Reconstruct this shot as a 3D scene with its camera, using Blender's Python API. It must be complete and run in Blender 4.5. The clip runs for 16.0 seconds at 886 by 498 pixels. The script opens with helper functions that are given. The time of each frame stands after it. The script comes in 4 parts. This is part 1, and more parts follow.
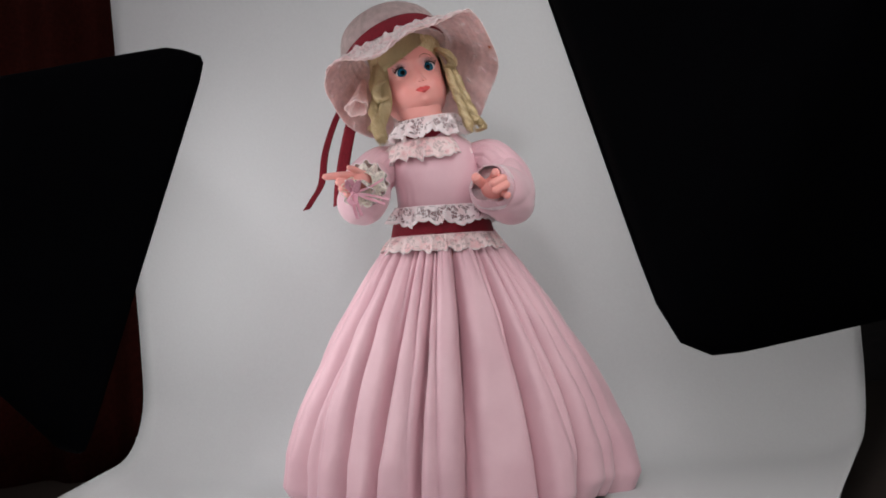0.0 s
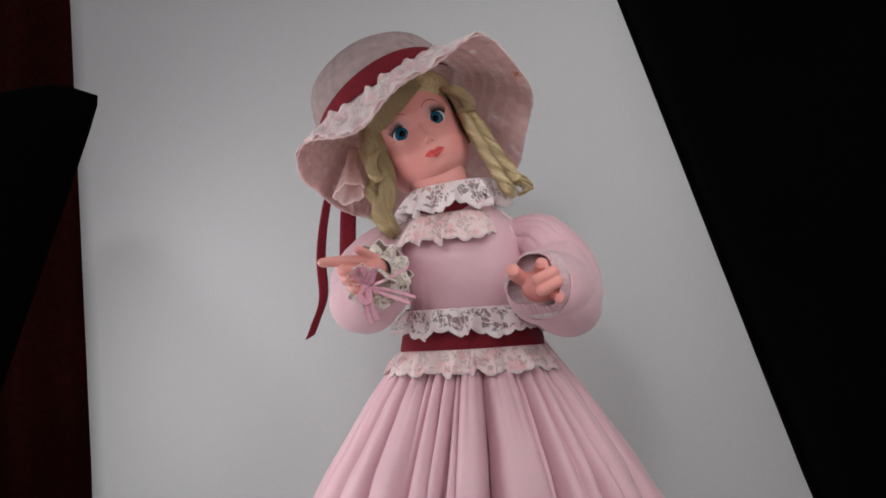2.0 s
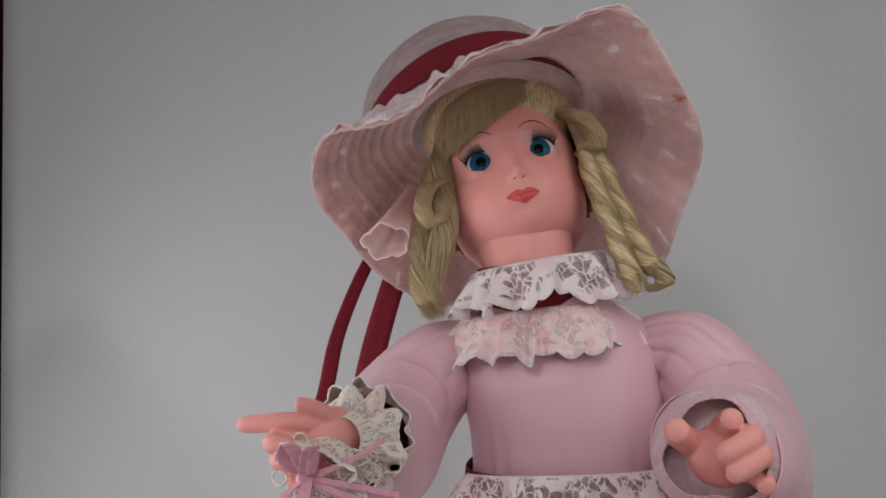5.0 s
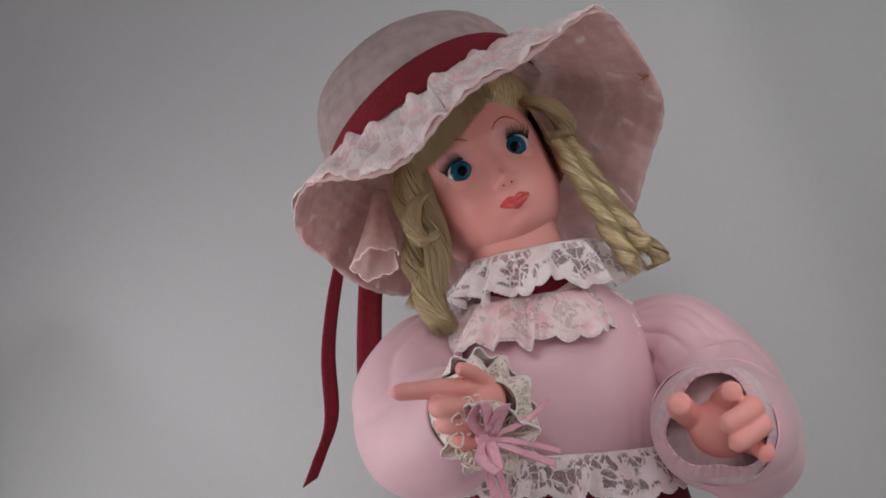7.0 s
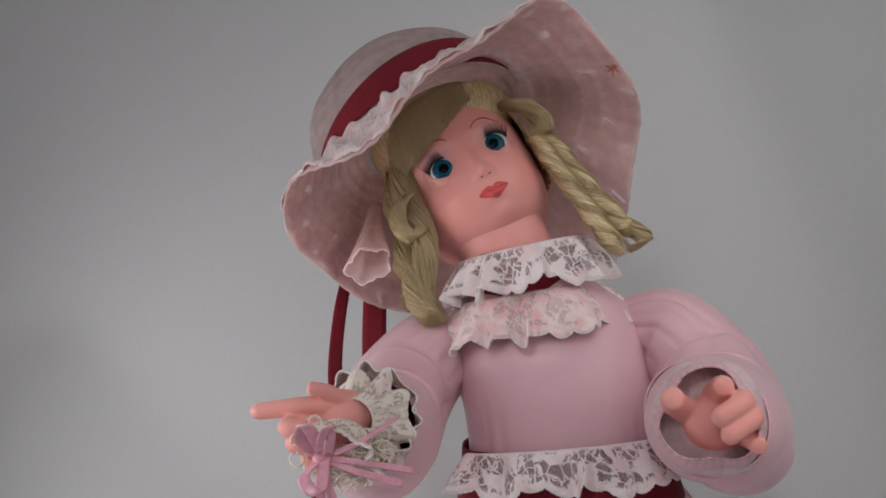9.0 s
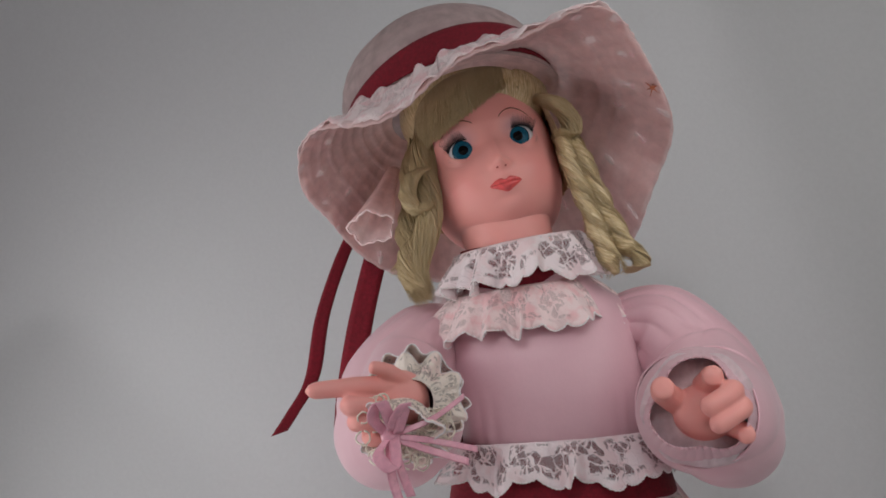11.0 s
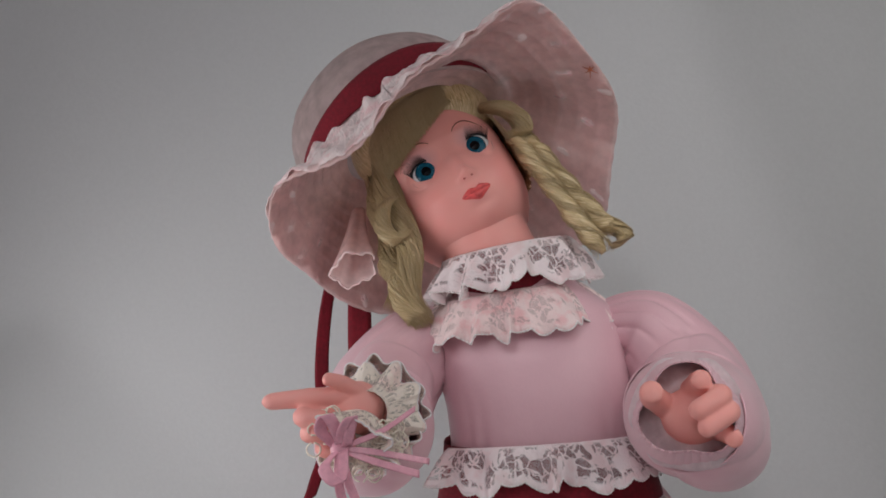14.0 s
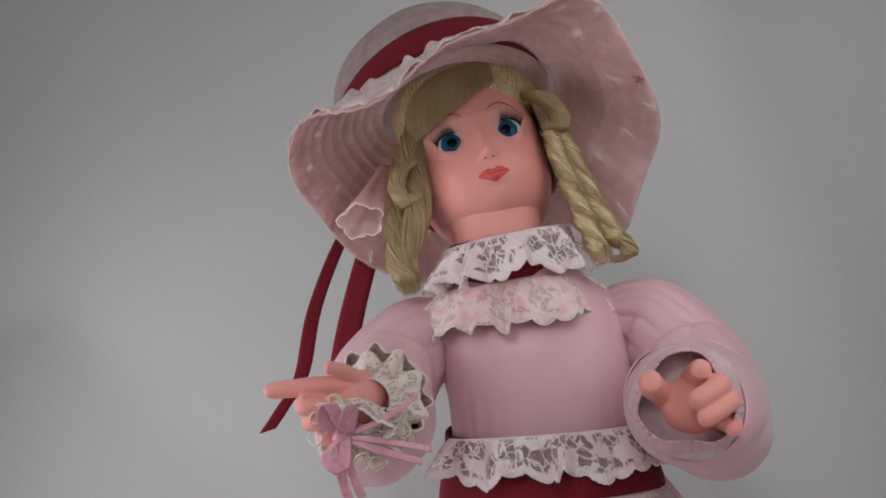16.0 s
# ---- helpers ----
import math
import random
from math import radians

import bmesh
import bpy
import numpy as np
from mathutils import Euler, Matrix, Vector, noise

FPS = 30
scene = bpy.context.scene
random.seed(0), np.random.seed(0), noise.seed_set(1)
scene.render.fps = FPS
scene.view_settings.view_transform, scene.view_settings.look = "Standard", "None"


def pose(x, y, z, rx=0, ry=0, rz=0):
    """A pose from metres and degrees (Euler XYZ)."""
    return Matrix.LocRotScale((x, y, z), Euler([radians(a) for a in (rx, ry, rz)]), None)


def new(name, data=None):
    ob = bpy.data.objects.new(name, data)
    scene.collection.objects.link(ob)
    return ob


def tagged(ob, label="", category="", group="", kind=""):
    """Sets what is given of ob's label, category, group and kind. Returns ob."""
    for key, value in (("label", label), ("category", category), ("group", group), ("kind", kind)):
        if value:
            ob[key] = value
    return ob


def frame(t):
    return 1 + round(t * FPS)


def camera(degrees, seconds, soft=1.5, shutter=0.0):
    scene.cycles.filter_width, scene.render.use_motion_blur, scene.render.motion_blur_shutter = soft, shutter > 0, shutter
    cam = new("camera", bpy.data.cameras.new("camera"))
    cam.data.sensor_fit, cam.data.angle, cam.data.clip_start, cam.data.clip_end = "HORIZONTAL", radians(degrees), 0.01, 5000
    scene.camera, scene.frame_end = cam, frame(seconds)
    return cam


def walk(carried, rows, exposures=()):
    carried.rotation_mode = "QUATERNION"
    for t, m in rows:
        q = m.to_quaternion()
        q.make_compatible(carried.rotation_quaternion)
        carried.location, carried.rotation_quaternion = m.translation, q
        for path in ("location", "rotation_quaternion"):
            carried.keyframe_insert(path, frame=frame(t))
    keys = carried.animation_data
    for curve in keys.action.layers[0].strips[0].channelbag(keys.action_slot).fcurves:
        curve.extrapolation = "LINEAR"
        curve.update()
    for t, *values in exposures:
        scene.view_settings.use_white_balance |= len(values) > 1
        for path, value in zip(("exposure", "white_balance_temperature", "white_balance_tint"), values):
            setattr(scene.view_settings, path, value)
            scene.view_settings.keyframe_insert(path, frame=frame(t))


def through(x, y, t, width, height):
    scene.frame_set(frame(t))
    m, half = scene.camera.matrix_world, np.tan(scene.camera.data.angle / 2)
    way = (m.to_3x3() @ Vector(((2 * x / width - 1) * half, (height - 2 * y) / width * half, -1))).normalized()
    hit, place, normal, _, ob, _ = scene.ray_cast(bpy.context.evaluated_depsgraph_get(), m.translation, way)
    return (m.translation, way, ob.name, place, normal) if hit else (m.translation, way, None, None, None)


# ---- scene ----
cam = camera(51.1, 16.0, soft=1.7)


def shot(x, y, z, pan, pitch, roll):
    """A camera pose: metres, then degrees to the left, upwards, and of roll."""
    return (pose(x, y, z, 0, 0, pan) @ pose(0, 0, 0, pitch) @ pose(0, 0, 0, 0, -roll) @ pose(0, 0, 0, 90))


CAMERA_ROWS = [
    (0, 0.0508, -1.4806, 0.3658, 1.89, 1.59, -3.61),
    (0.5, 0.0720, -1.4006, 0.3690, 3.84, 1.37, -4.15),
    (1, 0.0625, -1.2835, 0.3784, 4.56, 3.27, -5.41),
    (1.5, 0.0761, -1.1803, 0.3871, 4.93, 4.12, -4.76),
    (2, 0.0983, -1.0581, 0.4308, 6.66, 6.09, -3.17),
    (2.5, 0.1063, -0.9694, 0.4448, 10.81, 4.96, -2.85),
    (3, 0.0723, -0.9131, 0.4600, 10.05, 4.88, -2.43),
    (3.5, 0.0141, -0.8288, 0.4850, 9.23, 5.22, -4.86),
    (4, -0.0166, -0.7534, 0.4946, 3.44, 3.94, -6.84),
    (4.5, -0.0100, -0.6951, 0.5137, 6.20, 4.65, -4.56),
    (5, 0.0110, -0.6742, 0.5227, 7.87, 9.11, -2.23),
    (7.5, -0.0193, -0.6937, 0.5104, 4.84, 9.26, -4.24),
    (8, -0.0198, -0.6945, 0.5139, 4.74, 8.94, -4.47),
    (8.5, -0.0190, -0.6989, 0.5183, 4.17, 8.60, -5.23),
    (9, -0.0196, -0.7001, 0.5164, 4.34, 8.66, -4.96),
    (11.5, -0.0140, -0.7069, 0.4991, 4.41, 9.65, -4.13),
    (12, -0.0176, -0.7104, 0.4969, 4.25, 9.98, -3.81),
    (12.5, -0.0200, -0.7096, 0.4980, 4.10, 10.21, -3.77),
    (13, -0.0193, -0.7077, 0.4977, 4.05, 10.11, -4.05),
    (13.5, -0.0219, -0.7061, 0.5008, 3.86, 9.70, -3.90),
    (14, -0.0207, -0.7069, 0.5014, 3.29, 9.63, -4.13),
    (14.5, -0.0170, -0.7080, 0.5043, 3.30, 9.48, -4.47),
    (15, -0.0170, -0.7081, 0.5044, 3.30, 9.27, -4.11),
    (15.5, -0.0144, -0.7044, 0.5050, 3.53, 8.95, -4.56),
    (16, -0.0127, -0.7031, 0.5028, 4.02, 8.94, -4.54),
]
walk(cam, [(row[0], shot(*row[1:])) for row in CAMERA_ROWS], [(0, 0.36), (2, 0.17), (4, -0.06), (5, -0.05), (16, -0.05)])

# ---- world and light ----
world = bpy.data.worlds.new("world")
scene.world = world
world.use_nodes = True
world.node_tree.nodes["Background"].inputs[0].default_value = (0.5, 0.6, 0.8, 1)
world.node_tree.nodes["Background"].inputs[1].default_value = 0.004
LEFT_WATTS, RIGHT_WATTS, ROOM_WATTS = 0.52, 0.13, 10.0


# ---- materials ----
class Nodes:
    """A short way to write a node material."""

    def __init__(self, name):
        self.mat = bpy.data.materials.new(name)
        self.mat.use_nodes = True
        self.tree = self.mat.node_tree
        self.bsdf = self.tree.nodes["Principled BSDF"]
        self.out = self.tree.nodes["Material Output"]

    def add(self, kind, **values):
        node = self.tree.nodes.new(kind)
        for key, value in values.items():
            if key in node.inputs:
                node.inputs[key].default_value = value
        return node

    def link(self, a, b):
        self.tree.links.new(a, b)

    def set(self, key, value):
        self.bsdf.inputs[key].default_value = value

    def coords(self, uv=False):
        node = self.tree.nodes.new("ShaderNodeTexCoord")
        return node.outputs["UV" if uv else "Object"]

    def noise(self, scale, detail=3.0, rough=0.55, uv=False, stretch=None):
        source = self.coords(uv)
        if stretch:
            mapping = self.add("ShaderNodeMapping")
            mapping.inputs["Scale"].default_value = stretch
            self.link(source, mapping.inputs["Vector"])
            source = mapping.outputs["Vector"]
        node = self.add("ShaderNodeTexNoise", Scale=scale, Detail=detail, Roughness=rough)
        self.link(source, node.inputs["Vector"])
        return node.outputs["Fac"]

    def ramp(self, source, stops):
        node = self.tree.nodes.new("ShaderNodeValToRGB")
        while len(node.color_ramp.elements) < len(stops):
            node.color_ramp.elements.new(0.5)
        for element, (at, colour) in zip(node.color_ramp.elements, stops):
            element.position = at
            element.color = colour if len(colour) == 4 else (*colour, 1)
        self.link(source, node.inputs["Fac"])
        return node.outputs["Color"]

    def mix(self, a, b, fac, blend="MIX"):
        node = self.tree.nodes.new("ShaderNodeMix")
        node.data_type, node.blend_type = "RGBA", blend
        for socket, value in ((node.inputs[0], fac), (node.inputs[6], a), (node.inputs[7], b)):
            if isinstance(value, (int, float)):
                socket.default_value = value
            elif isinstance(value, tuple):
                socket.default_value = (*value, 1) if len(value) == 3 else value
            else:
                self.link(value, socket)
        return node.outputs[2]

    def maths(self, op, a, b=0.0):
        node = self.tree.nodes.new("ShaderNodeMath")
        node.operation = op
        for socket, value in ((node.inputs[0], a), (node.inputs[1], b)):
            if isinstance(value, (int, float)):
                socket.default_value = value
            else:
                self.link(value, socket)
        return node.outputs[0]

    def colour(self, source):
        self.link(source, self.bsdf.inputs["Base Color"])

    def bump(self, source, depth, strength=0.6):
        node = self.add("ShaderNodeBump", Strength=strength, Distance=depth)
        self.link(source, node.inputs["Height"])
        self.link(node.outputs["Normal"], self.bsdf.inputs["Normal"])


def scaled(c, k):
    return tuple(min(1.0, v * k) for v in c)


def plain(name, colour, rough, grain=60.0, vary=0.2, patch=6.0, depth=0.0004, metal=0.0, sheen=0.0, stretch=None):
    n = Nodes(name)
    fine = n.noise(grain, 4, stretch=stretch)
    wide = n.noise(patch, 2)
    a = n.ramp(fine, [(0.3, scaled(colour, 1 - vary)), (0.7, scaled(colour, 1 + vary))])
    b = n.ramp(wide, [(0.35, (1 - vary * 0.6,) * 3), (0.65, (1.0, 1.0, 1.0))])
    n.colour(n.mix(a, b, 1.0, "MULTIPLY"))
    n.set("Roughness", rough)
    n.set("Metallic", metal)
    n.set("Sheen Weight", sheen)
    n.bump(fine, depth)
    return n.mat


def satin():
    """Pale pink dress cloth: a fine weave with soft silky gloss."""
    n = Nodes("pink_satin")
    weave = n.noise(900, 2, stretch=(1, 1, 0.35))
    wide = n.noise(14, 3)
    a = n.ramp(wide, [(0.3, (0.71, 0.435, 0.49)), (0.7, (0.77, 0.495, 0.545))])
    b = n.ramp(weave, [(0.3, (0.975, 0.975, 0.975)), (0.7, (1.0, 1.0, 1.0))])
    n.colour(n.mix(a, b, 1.0, "MULTIPLY"))
    n.set("Roughness", 0.40)
    n.set("Anisotropic", 0.4)
    n.set("Sheen Weight", 0.25)
    n.set("Sheen Roughness", 0.4)
    n.bump(n.maths("ADD", n.maths("MULTIPLY", n.noise(70, 4), 0.25), n.noise(16, 2, stretch=(1.4, 1.4, 0.7))), 0.004, 0.30)
    return n.mat


def sheer(name, colour, cover, rough=0.8, scale=1500):
    """Thin see-through cloth; cover: how much of it is thread."""
    n = Nodes(name)
    wide = n.noise(35, 4)
    n.colour(n.ramp(wide, [(0.3, scaled(colour, 0.86)), (0.7, scaled(colour, 1.08))]))
    n.set("Roughness", rough)
    n.set("Sheen Weight", 0.3)
    n.bump(n.noise(scale * 0.2, 3), 0.0003, 0.5)
    clear = n.add("ShaderNodeBsdfTransparent")
    through = n.add("ShaderNodeBsdfTranslucent")
    through.inputs["Color"].default_value = (*colour, 1)
    blend = n.add("ShaderNodeMixShader")
    blend.inputs[0].default_value = 0.58
    n.link(n.bsdf.outputs[0], blend.inputs[1])
    n.link(through.outputs[0], blend.inputs[2])
    final = n.add("ShaderNodeMixShader")
    thread = n.ramp(n.noise(90, 3), [(0.35, (cover - 0.10,) * 3), (0.65, (min(1.0, cover + 0.10),) * 3)])
    n.link(thread, final.inputs[0])
    n.link(clear.outputs[0], final.inputs[1])
    n.link(blend.outputs[0], final.inputs[2])
    n.link(final.outputs[0], n.out.inputs[0])
    return n.mat


def lace(name, colour, accent, open_part=0.5, scale=85.0, clear_part=0.9):
    """Machine lace: corded flowers on net. UV is in metres along the strip and 0 to 1 across it."""
    n = Nodes(name)
    uv = n.coords(True)
    mapping = n.add("ShaderNodeMapping")
    mapping.inputs["Scale"].default_value = (1, 0.028, 1)
    n.link(uv, mapping.inputs["Vector"])
    bend = n.add("ShaderNodeTexNoise", Scale=scale * 2.0, Detail=3.0)
    n.link(mapping.outputs[0], bend.inputs["Vector"])
    push = n.tree.nodes.new("ShaderNodeVectorMath")
    push.operation = "MULTIPLY_ADD"
    push.inputs[1].default_value = (0.009, 0.009, 0.0)
    n.link(bend.outputs["Color"], push.inputs[0])
    n.link(mapping.outputs[0], push.inputs[2])
    blot_noise = n.add("ShaderNodeTexNoise", Scale=scale * 0.8, Detail=1.0)
    n.link(mapping.outputs[0], blot_noise.inputs["Vector"])
    cells = n.add("ShaderNodeTexVoronoi", Scale=scale)
    n.link(push.outputs[0], cells.inputs["Vector"])
    small = n.add("ShaderNodeTexVoronoi", Scale=scale * 1.8)
    small.feature = "DISTANCE_TO_EDGE"
    n.link(push.outputs[0], small.inputs["Vector"])
    net = n.add("ShaderNodeTexVoronoi", Scale=scale * 13)
    net.feature = "DISTANCE_TO_EDGE"
    n.link(mapping.outputs[0], net.inputs["Vector"])
    split = n.add("ShaderNodeSeparateXYZ")
    n.link(uv, split.inputs[0])
    # rings of net round each corded flower, cut by thick cords
    petal = n.ramp(cells.outputs["Distance"], [(0.13, (0, 0, 0)), (0.17, (1, 1, 1)), (0.60, (1, 1, 1)), (0.66, (0, 0, 0))])
    blot = n.ramp(blot_noise.outputs["Fac"], [(open_part - 0.05, (0, 0, 0)), (open_part, (1, 1, 1))])
    cords = n.ramp(small.outputs["Distance"], [(0.045, (0, 0, 0)), (0.075, (1, 1, 1))])
    mesh_holes = n.ramp(net.outputs["Distance"], [(0.05, (0.45, 0.45, 0.45)), (0.10, (1, 1, 1))])
    edge = n.ramp(split.outputs[1], [(0.03, (0, 0, 0)), (0.10, (1, 1, 1)), (0.82, (1, 1, 1)), (0.88, (0, 0, 0))])
    hole = n.maths("MULTIPLY", n.maths("MULTIPLY", petal, blot), n.maths("MULTIPLY", n.maths("MULTIPLY", cords, mesh_holes), edge))
    tint = n.mix(colour, accent, n.ramp(n.noise(70, 3), [(0.48, (0, 0, 0)), (0.62, (1, 1, 1))]))
    n.colour(tint)
    n.set("Roughness", 0.75)
    n.set("Sheen Weight", 0.2)
    n.bump(n.maths("ADD", n.maths("MULTIPLY", bend.outputs["Fac"], 0.6), n.maths("MULTIPLY", n.maths("ADD", petal, cords), -0.5)), 0.0007, 0.8)
    clear = n.add("ShaderNodeBsdfTransparent")
    final = n.add("ShaderNodeMixShader")
    n.link(n.maths("SUBTRACT", 0.97, n.maths("MULTIPLY", hole, clear_part)), final.inputs[0])
    n.link(clear.outputs[0], final.inputs[1])
    n.link(n.bsdf.outputs[0], final.inputs[2])
    n.link(final.outputs[0], n.out.inputs[0])
    return n.mat


SKIN_TONE = ((0.84, 0.36, 0.32), (0.88, 0.395, 0.35))


def vinyl_skin():
    n = Nodes("vinyl_skin")
    wide = n.noise(22, 3)
    n.colour(n.ramp(wide, [(0.3, SKIN_TONE[0]), (0.7, SKIN_TONE[1])]))
    n.set("Roughness", 0.52)
    n.set("Specular IOR Level", 0.35)
    n.set("Subsurface Weight", 0.12)
    n.set("Subsurface Radius", (0.006, 0.002, 0.0015))
    n.set("Subsurface Scale", 0.5)
    n.bump(n.noise(240, 3), 0.0002, 0.2)
    return n.mat


def painted_face(lids, cheeks):
    """Vinyl with airbrushed grey-blue lids and rosy cheeks at the given places."""
    n = Nodes("painted_vinyl_face")
    wide = n.noise(22, 3)
    colour = n.ramp(wide, [(0.3, SKIN_TONE[0]), (0.7, SKIN_TONE[1])])
    for places, reach, tint, stretch in ((lids, 0.0170, (0.30, 0.25, 0.30), (1.0, 1.0, 1.35)), (cheeks, 0.022, (0.88, 0.33, 0.30), (1, 1, 1))):
        for p in places:
            offset = n.tree.nodes.new("ShaderNodeVectorMath")
            offset.operation = "SUBTRACT"
            offset.inputs[1].default_value = p
            n.link(n.coords(), offset.inputs[0])
            scale = n.tree.nodes.new("ShaderNodeVectorMath")
            scale.operation = "MULTIPLY"
            scale.inputs[1].default_value = stretch
            n.link(offset.outputs[0], scale.inputs[0])
            size = n.tree.nodes.new("ShaderNodeVectorMath")
            size.operation = "LENGTH"
            n.link(scale.outputs[0], size.inputs[0])
            spray = n.ramp(n.maths("DIVIDE", size.outputs["Value"], reach), [(0.35, (0.46,) * 3), (0.62, (0.22,) * 3), (1.0, (0, 0, 0))])
            colour = n.mix(colour, tint, spray)
    n.colour(colour)
    n.set("Roughness", 0.42)
    n.set("Specular IOR Level", 0.4)
    n.set("Subsurface Weight", 0.12)
    n.set("Subsurface Radius", (0.006, 0.002, 0.0015))
    n.set("Subsurface Scale", 0.5)
    n.bump(n.noise(240, 3), 0.0002, 0.15)
    return n.mat


def hair():
    """Shiny doll's hair: UV runs along the lock and round it."""
    n = Nodes("blond_hair")
    fine = n.noise(1.0, 3, uv=True, stretch=(70, 46, 1))
    wide = n.noise(1.0, 2, uv=True, stretch=(90, 7, 1))
    a = n.ramp(fine, [(0.34, (0.42, 0.30, 0.135)), (0.50, (0.70, 0.545, 0.30)), (0.66, (0.90, 0.77, 0.52))])
    b = n.ramp(wide, [(0.3, (0.84, 0.82, 0.78)), (0.7, (1, 1, 1))])
    each = n.tree.nodes.new("ShaderNodeNewGeometry").outputs["Random Per Island"]
    c = n.ramp(each, [(0.0, (0.90, 0.89, 0.87)), (1.0, (1, 1, 1))])
    n.colour(n.mix(n.mix(a, b, 1.0, "MULTIPLY"), c, 1.0, "MULTIPLY"))
    n.set("Roughness", 0.30)
    n.bump(fine, 0.0012, 0.7)
    return n.mat


def glow(name, colour, strength):
    n = Nodes(name)
    n.set("Base Color", (0.8, 0.8, 0.8, 1))
    n.set("Emission Color", (*colour, 1))
    n.set("Emission Strength", strength)
    return n.mat


SATIN = satin()
VELVET = plain("red_velvet", (0.19, 0.003, 0.014), 0.9, 400, 0.25, 18, 0.0006, sheen=0.03)
RIBBON = plain("pink_satin_ribbon", (0.86, 0.42, 0.52), 0.22, 300, 0.1, 12, 0.0002, sheen=0.2)
LACE = lace("white_lace", (0.94, 0.85, 0.86), (0.90, 0.74, 0.75), 0.40, 78.0, 0.97)
LACE_PINK = lace("pink_lace", (0.94, 0.76, 0.75), (0.90, 0.57, 0.58), 0.44, 95.0, 0.40)
LACE_BRIM = lace("brim_lace", (0.94, 0.80, 0.79), (0.90, 0.62, 0.63), 0.44, 85.0, 0.22)
LACE_CREAM = lace("cream_lace", (0.95, 0.86, 0.76), (0.94, 0.76, 0.70), 0.44, 95.0, 0.62)
LACE_CORD = plain("cream_cord", (0.93, 0.83, 0.71), 0.7, 500, 0.15, 80, 0.0003)
CORD = plain("lace_cord", (0.94, 0.86, 0.85), 0.7, 600, 0.15, 80, 0.0004)
GAUZE = sheer("pink_gauze", (0.97, 0.79, 0.775), 0.86)
CROWN = sheer("grey_pink_gauze", (0.74, 0.63, 0.62), 0.84)
CUFF = sheer("sheer_cuff", (0.98, 0.88, 0.90), 0.90)
SKIN = vinyl_skin()
HAIR = hair()
LIPS = plain("red_lips", (0.84, 0.125, 0.125), 0.14, 250, 0.2, 60, 0.0002)
LIP_LINE = plain("lip_line", (0.38, 0.03, 0.03), 0.5, 250, 0.2, 60, 0.0002)
EYE_WHITE = plain("eye_white", (0.74, 0.75, 0.77), 0.12, 80, 0.05, 20, 0.0)
IRIS = plain("teal_iris", (0.010, 0.105, 0.175), 0.04, 900, 0.5, 300, 0.0)
IRIS_RIM = plain("dark_iris_rim", (0.006, 0.035, 0.055), 0.12, 300, 0.3, 60, 0.0)
PUPIL = plain("black_pupil", (0.003, 0.003, 0.004), 0.03, 80, 0.1, 20, 0.0)
for glassy in (PUPIL, IRIS):
    glassy.node_tree.nodes["Principled BSDF"].inputs["Specular IOR Level"].default_value = 0.15
LASH = plain("dark_lashes", (0.012, 0.010, 0.012), 0.6, 200, 0.2, 30, 0.0)
BROW = plain("brown_brow", (0.22, 0.07, 0.035), 0.7, 400, 0.3, 60, 0.0)
PAPER = plain("white_paper", (0.56, 0.57, 0.575), 0.9, 240, 0.02, 1.3, 0.0003)
BLACK_CLOTH = plain("black_nylon", (0.0015, 0.0015, 0.0022), 0.9, 500, 0.3, 9, 0.0004)
BLACK_CLOTH.node_tree.nodes["Principled BSDF"].inputs["Specular IOR Level"].default_value = 0.02
BLACK_METAL = plain("black_metal", (0.01, 0.01, 0.011), 0.4, 200, 0.2, 9, 0.0001, metal=0.6)
CURTAIN = plain("dark_brown_curtain", (0.028, 0.005, 0.0035), 0.9, 120, 0.3, 5, 0.0006)
CURTAIN.node_tree.nodes["Principled BSDF"].inputs["Specular IOR Level"].default_value = 0.05
# back wall: the lack of light behind the paper is put into this near-black
SHADED_WALL = plain("shaded_wall", (0.012, 0.010, 0.010), 0.9, 40, 0.3, 2, 0.0005)
# pale so that the unseen walls and ceiling throw fill light back
BOUNCE_WALL = plain("pale_bounce_wall", (0.78, 0.77, 0.76), 0.9, 60, 0.03, 2, 0.0004)
DARK_FLOOR = plain("dark_wood_floor", (0.02, 0.012, 0.008), 0.7, 30, 0.4, 2, 0.0005, stretch=(1, 12, 1))
DIFFUSER = glow("lit_diffuser", (1.0, 0.98, 0.96), 1.2)
STITCH = plain("orange_stitch", (0.42, 0.13, 0.06), 0.8, 300, 0.2, 40, 0.0002)


# ---- mesh tools ----
def mesh_object(name, verts, faces, mats, slots=None, uvs=None, smooth=True, parent=None, label=""):
    me = bpy.data.meshes.new(name)
    me.from_pydata([tuple(map(float, v)) for v in verts], [], [tuple(f) for f in faces])
    for m in mats if isinstance(mats, (list, tuple)) else [mats]:
        me.materials.append(m)
    if slots is not None:
        me.polygons.foreach_set("material_index", np.array(slots, dtype=np.int32))
    if uvs is not None:
        layer = me.uv_layers.new(name="UVMap")
        index = np.zeros(len(me.loops), dtype=np.int32)
        me.loops.foreach_get("vertex_index", index)
        layer.data.foreach_set("uv", np.array(uvs, dtype=np.float32)[index].ravel())
    if smooth:
        me.polygons.foreach_set("use_smooth", np.ones(len(me.polygons), dtype=bool))
    me.update()
    ob = new(name, me)
    if parent is not None:
        ob.parent = parent
    if label:
        ob["label"] = label
    return ob


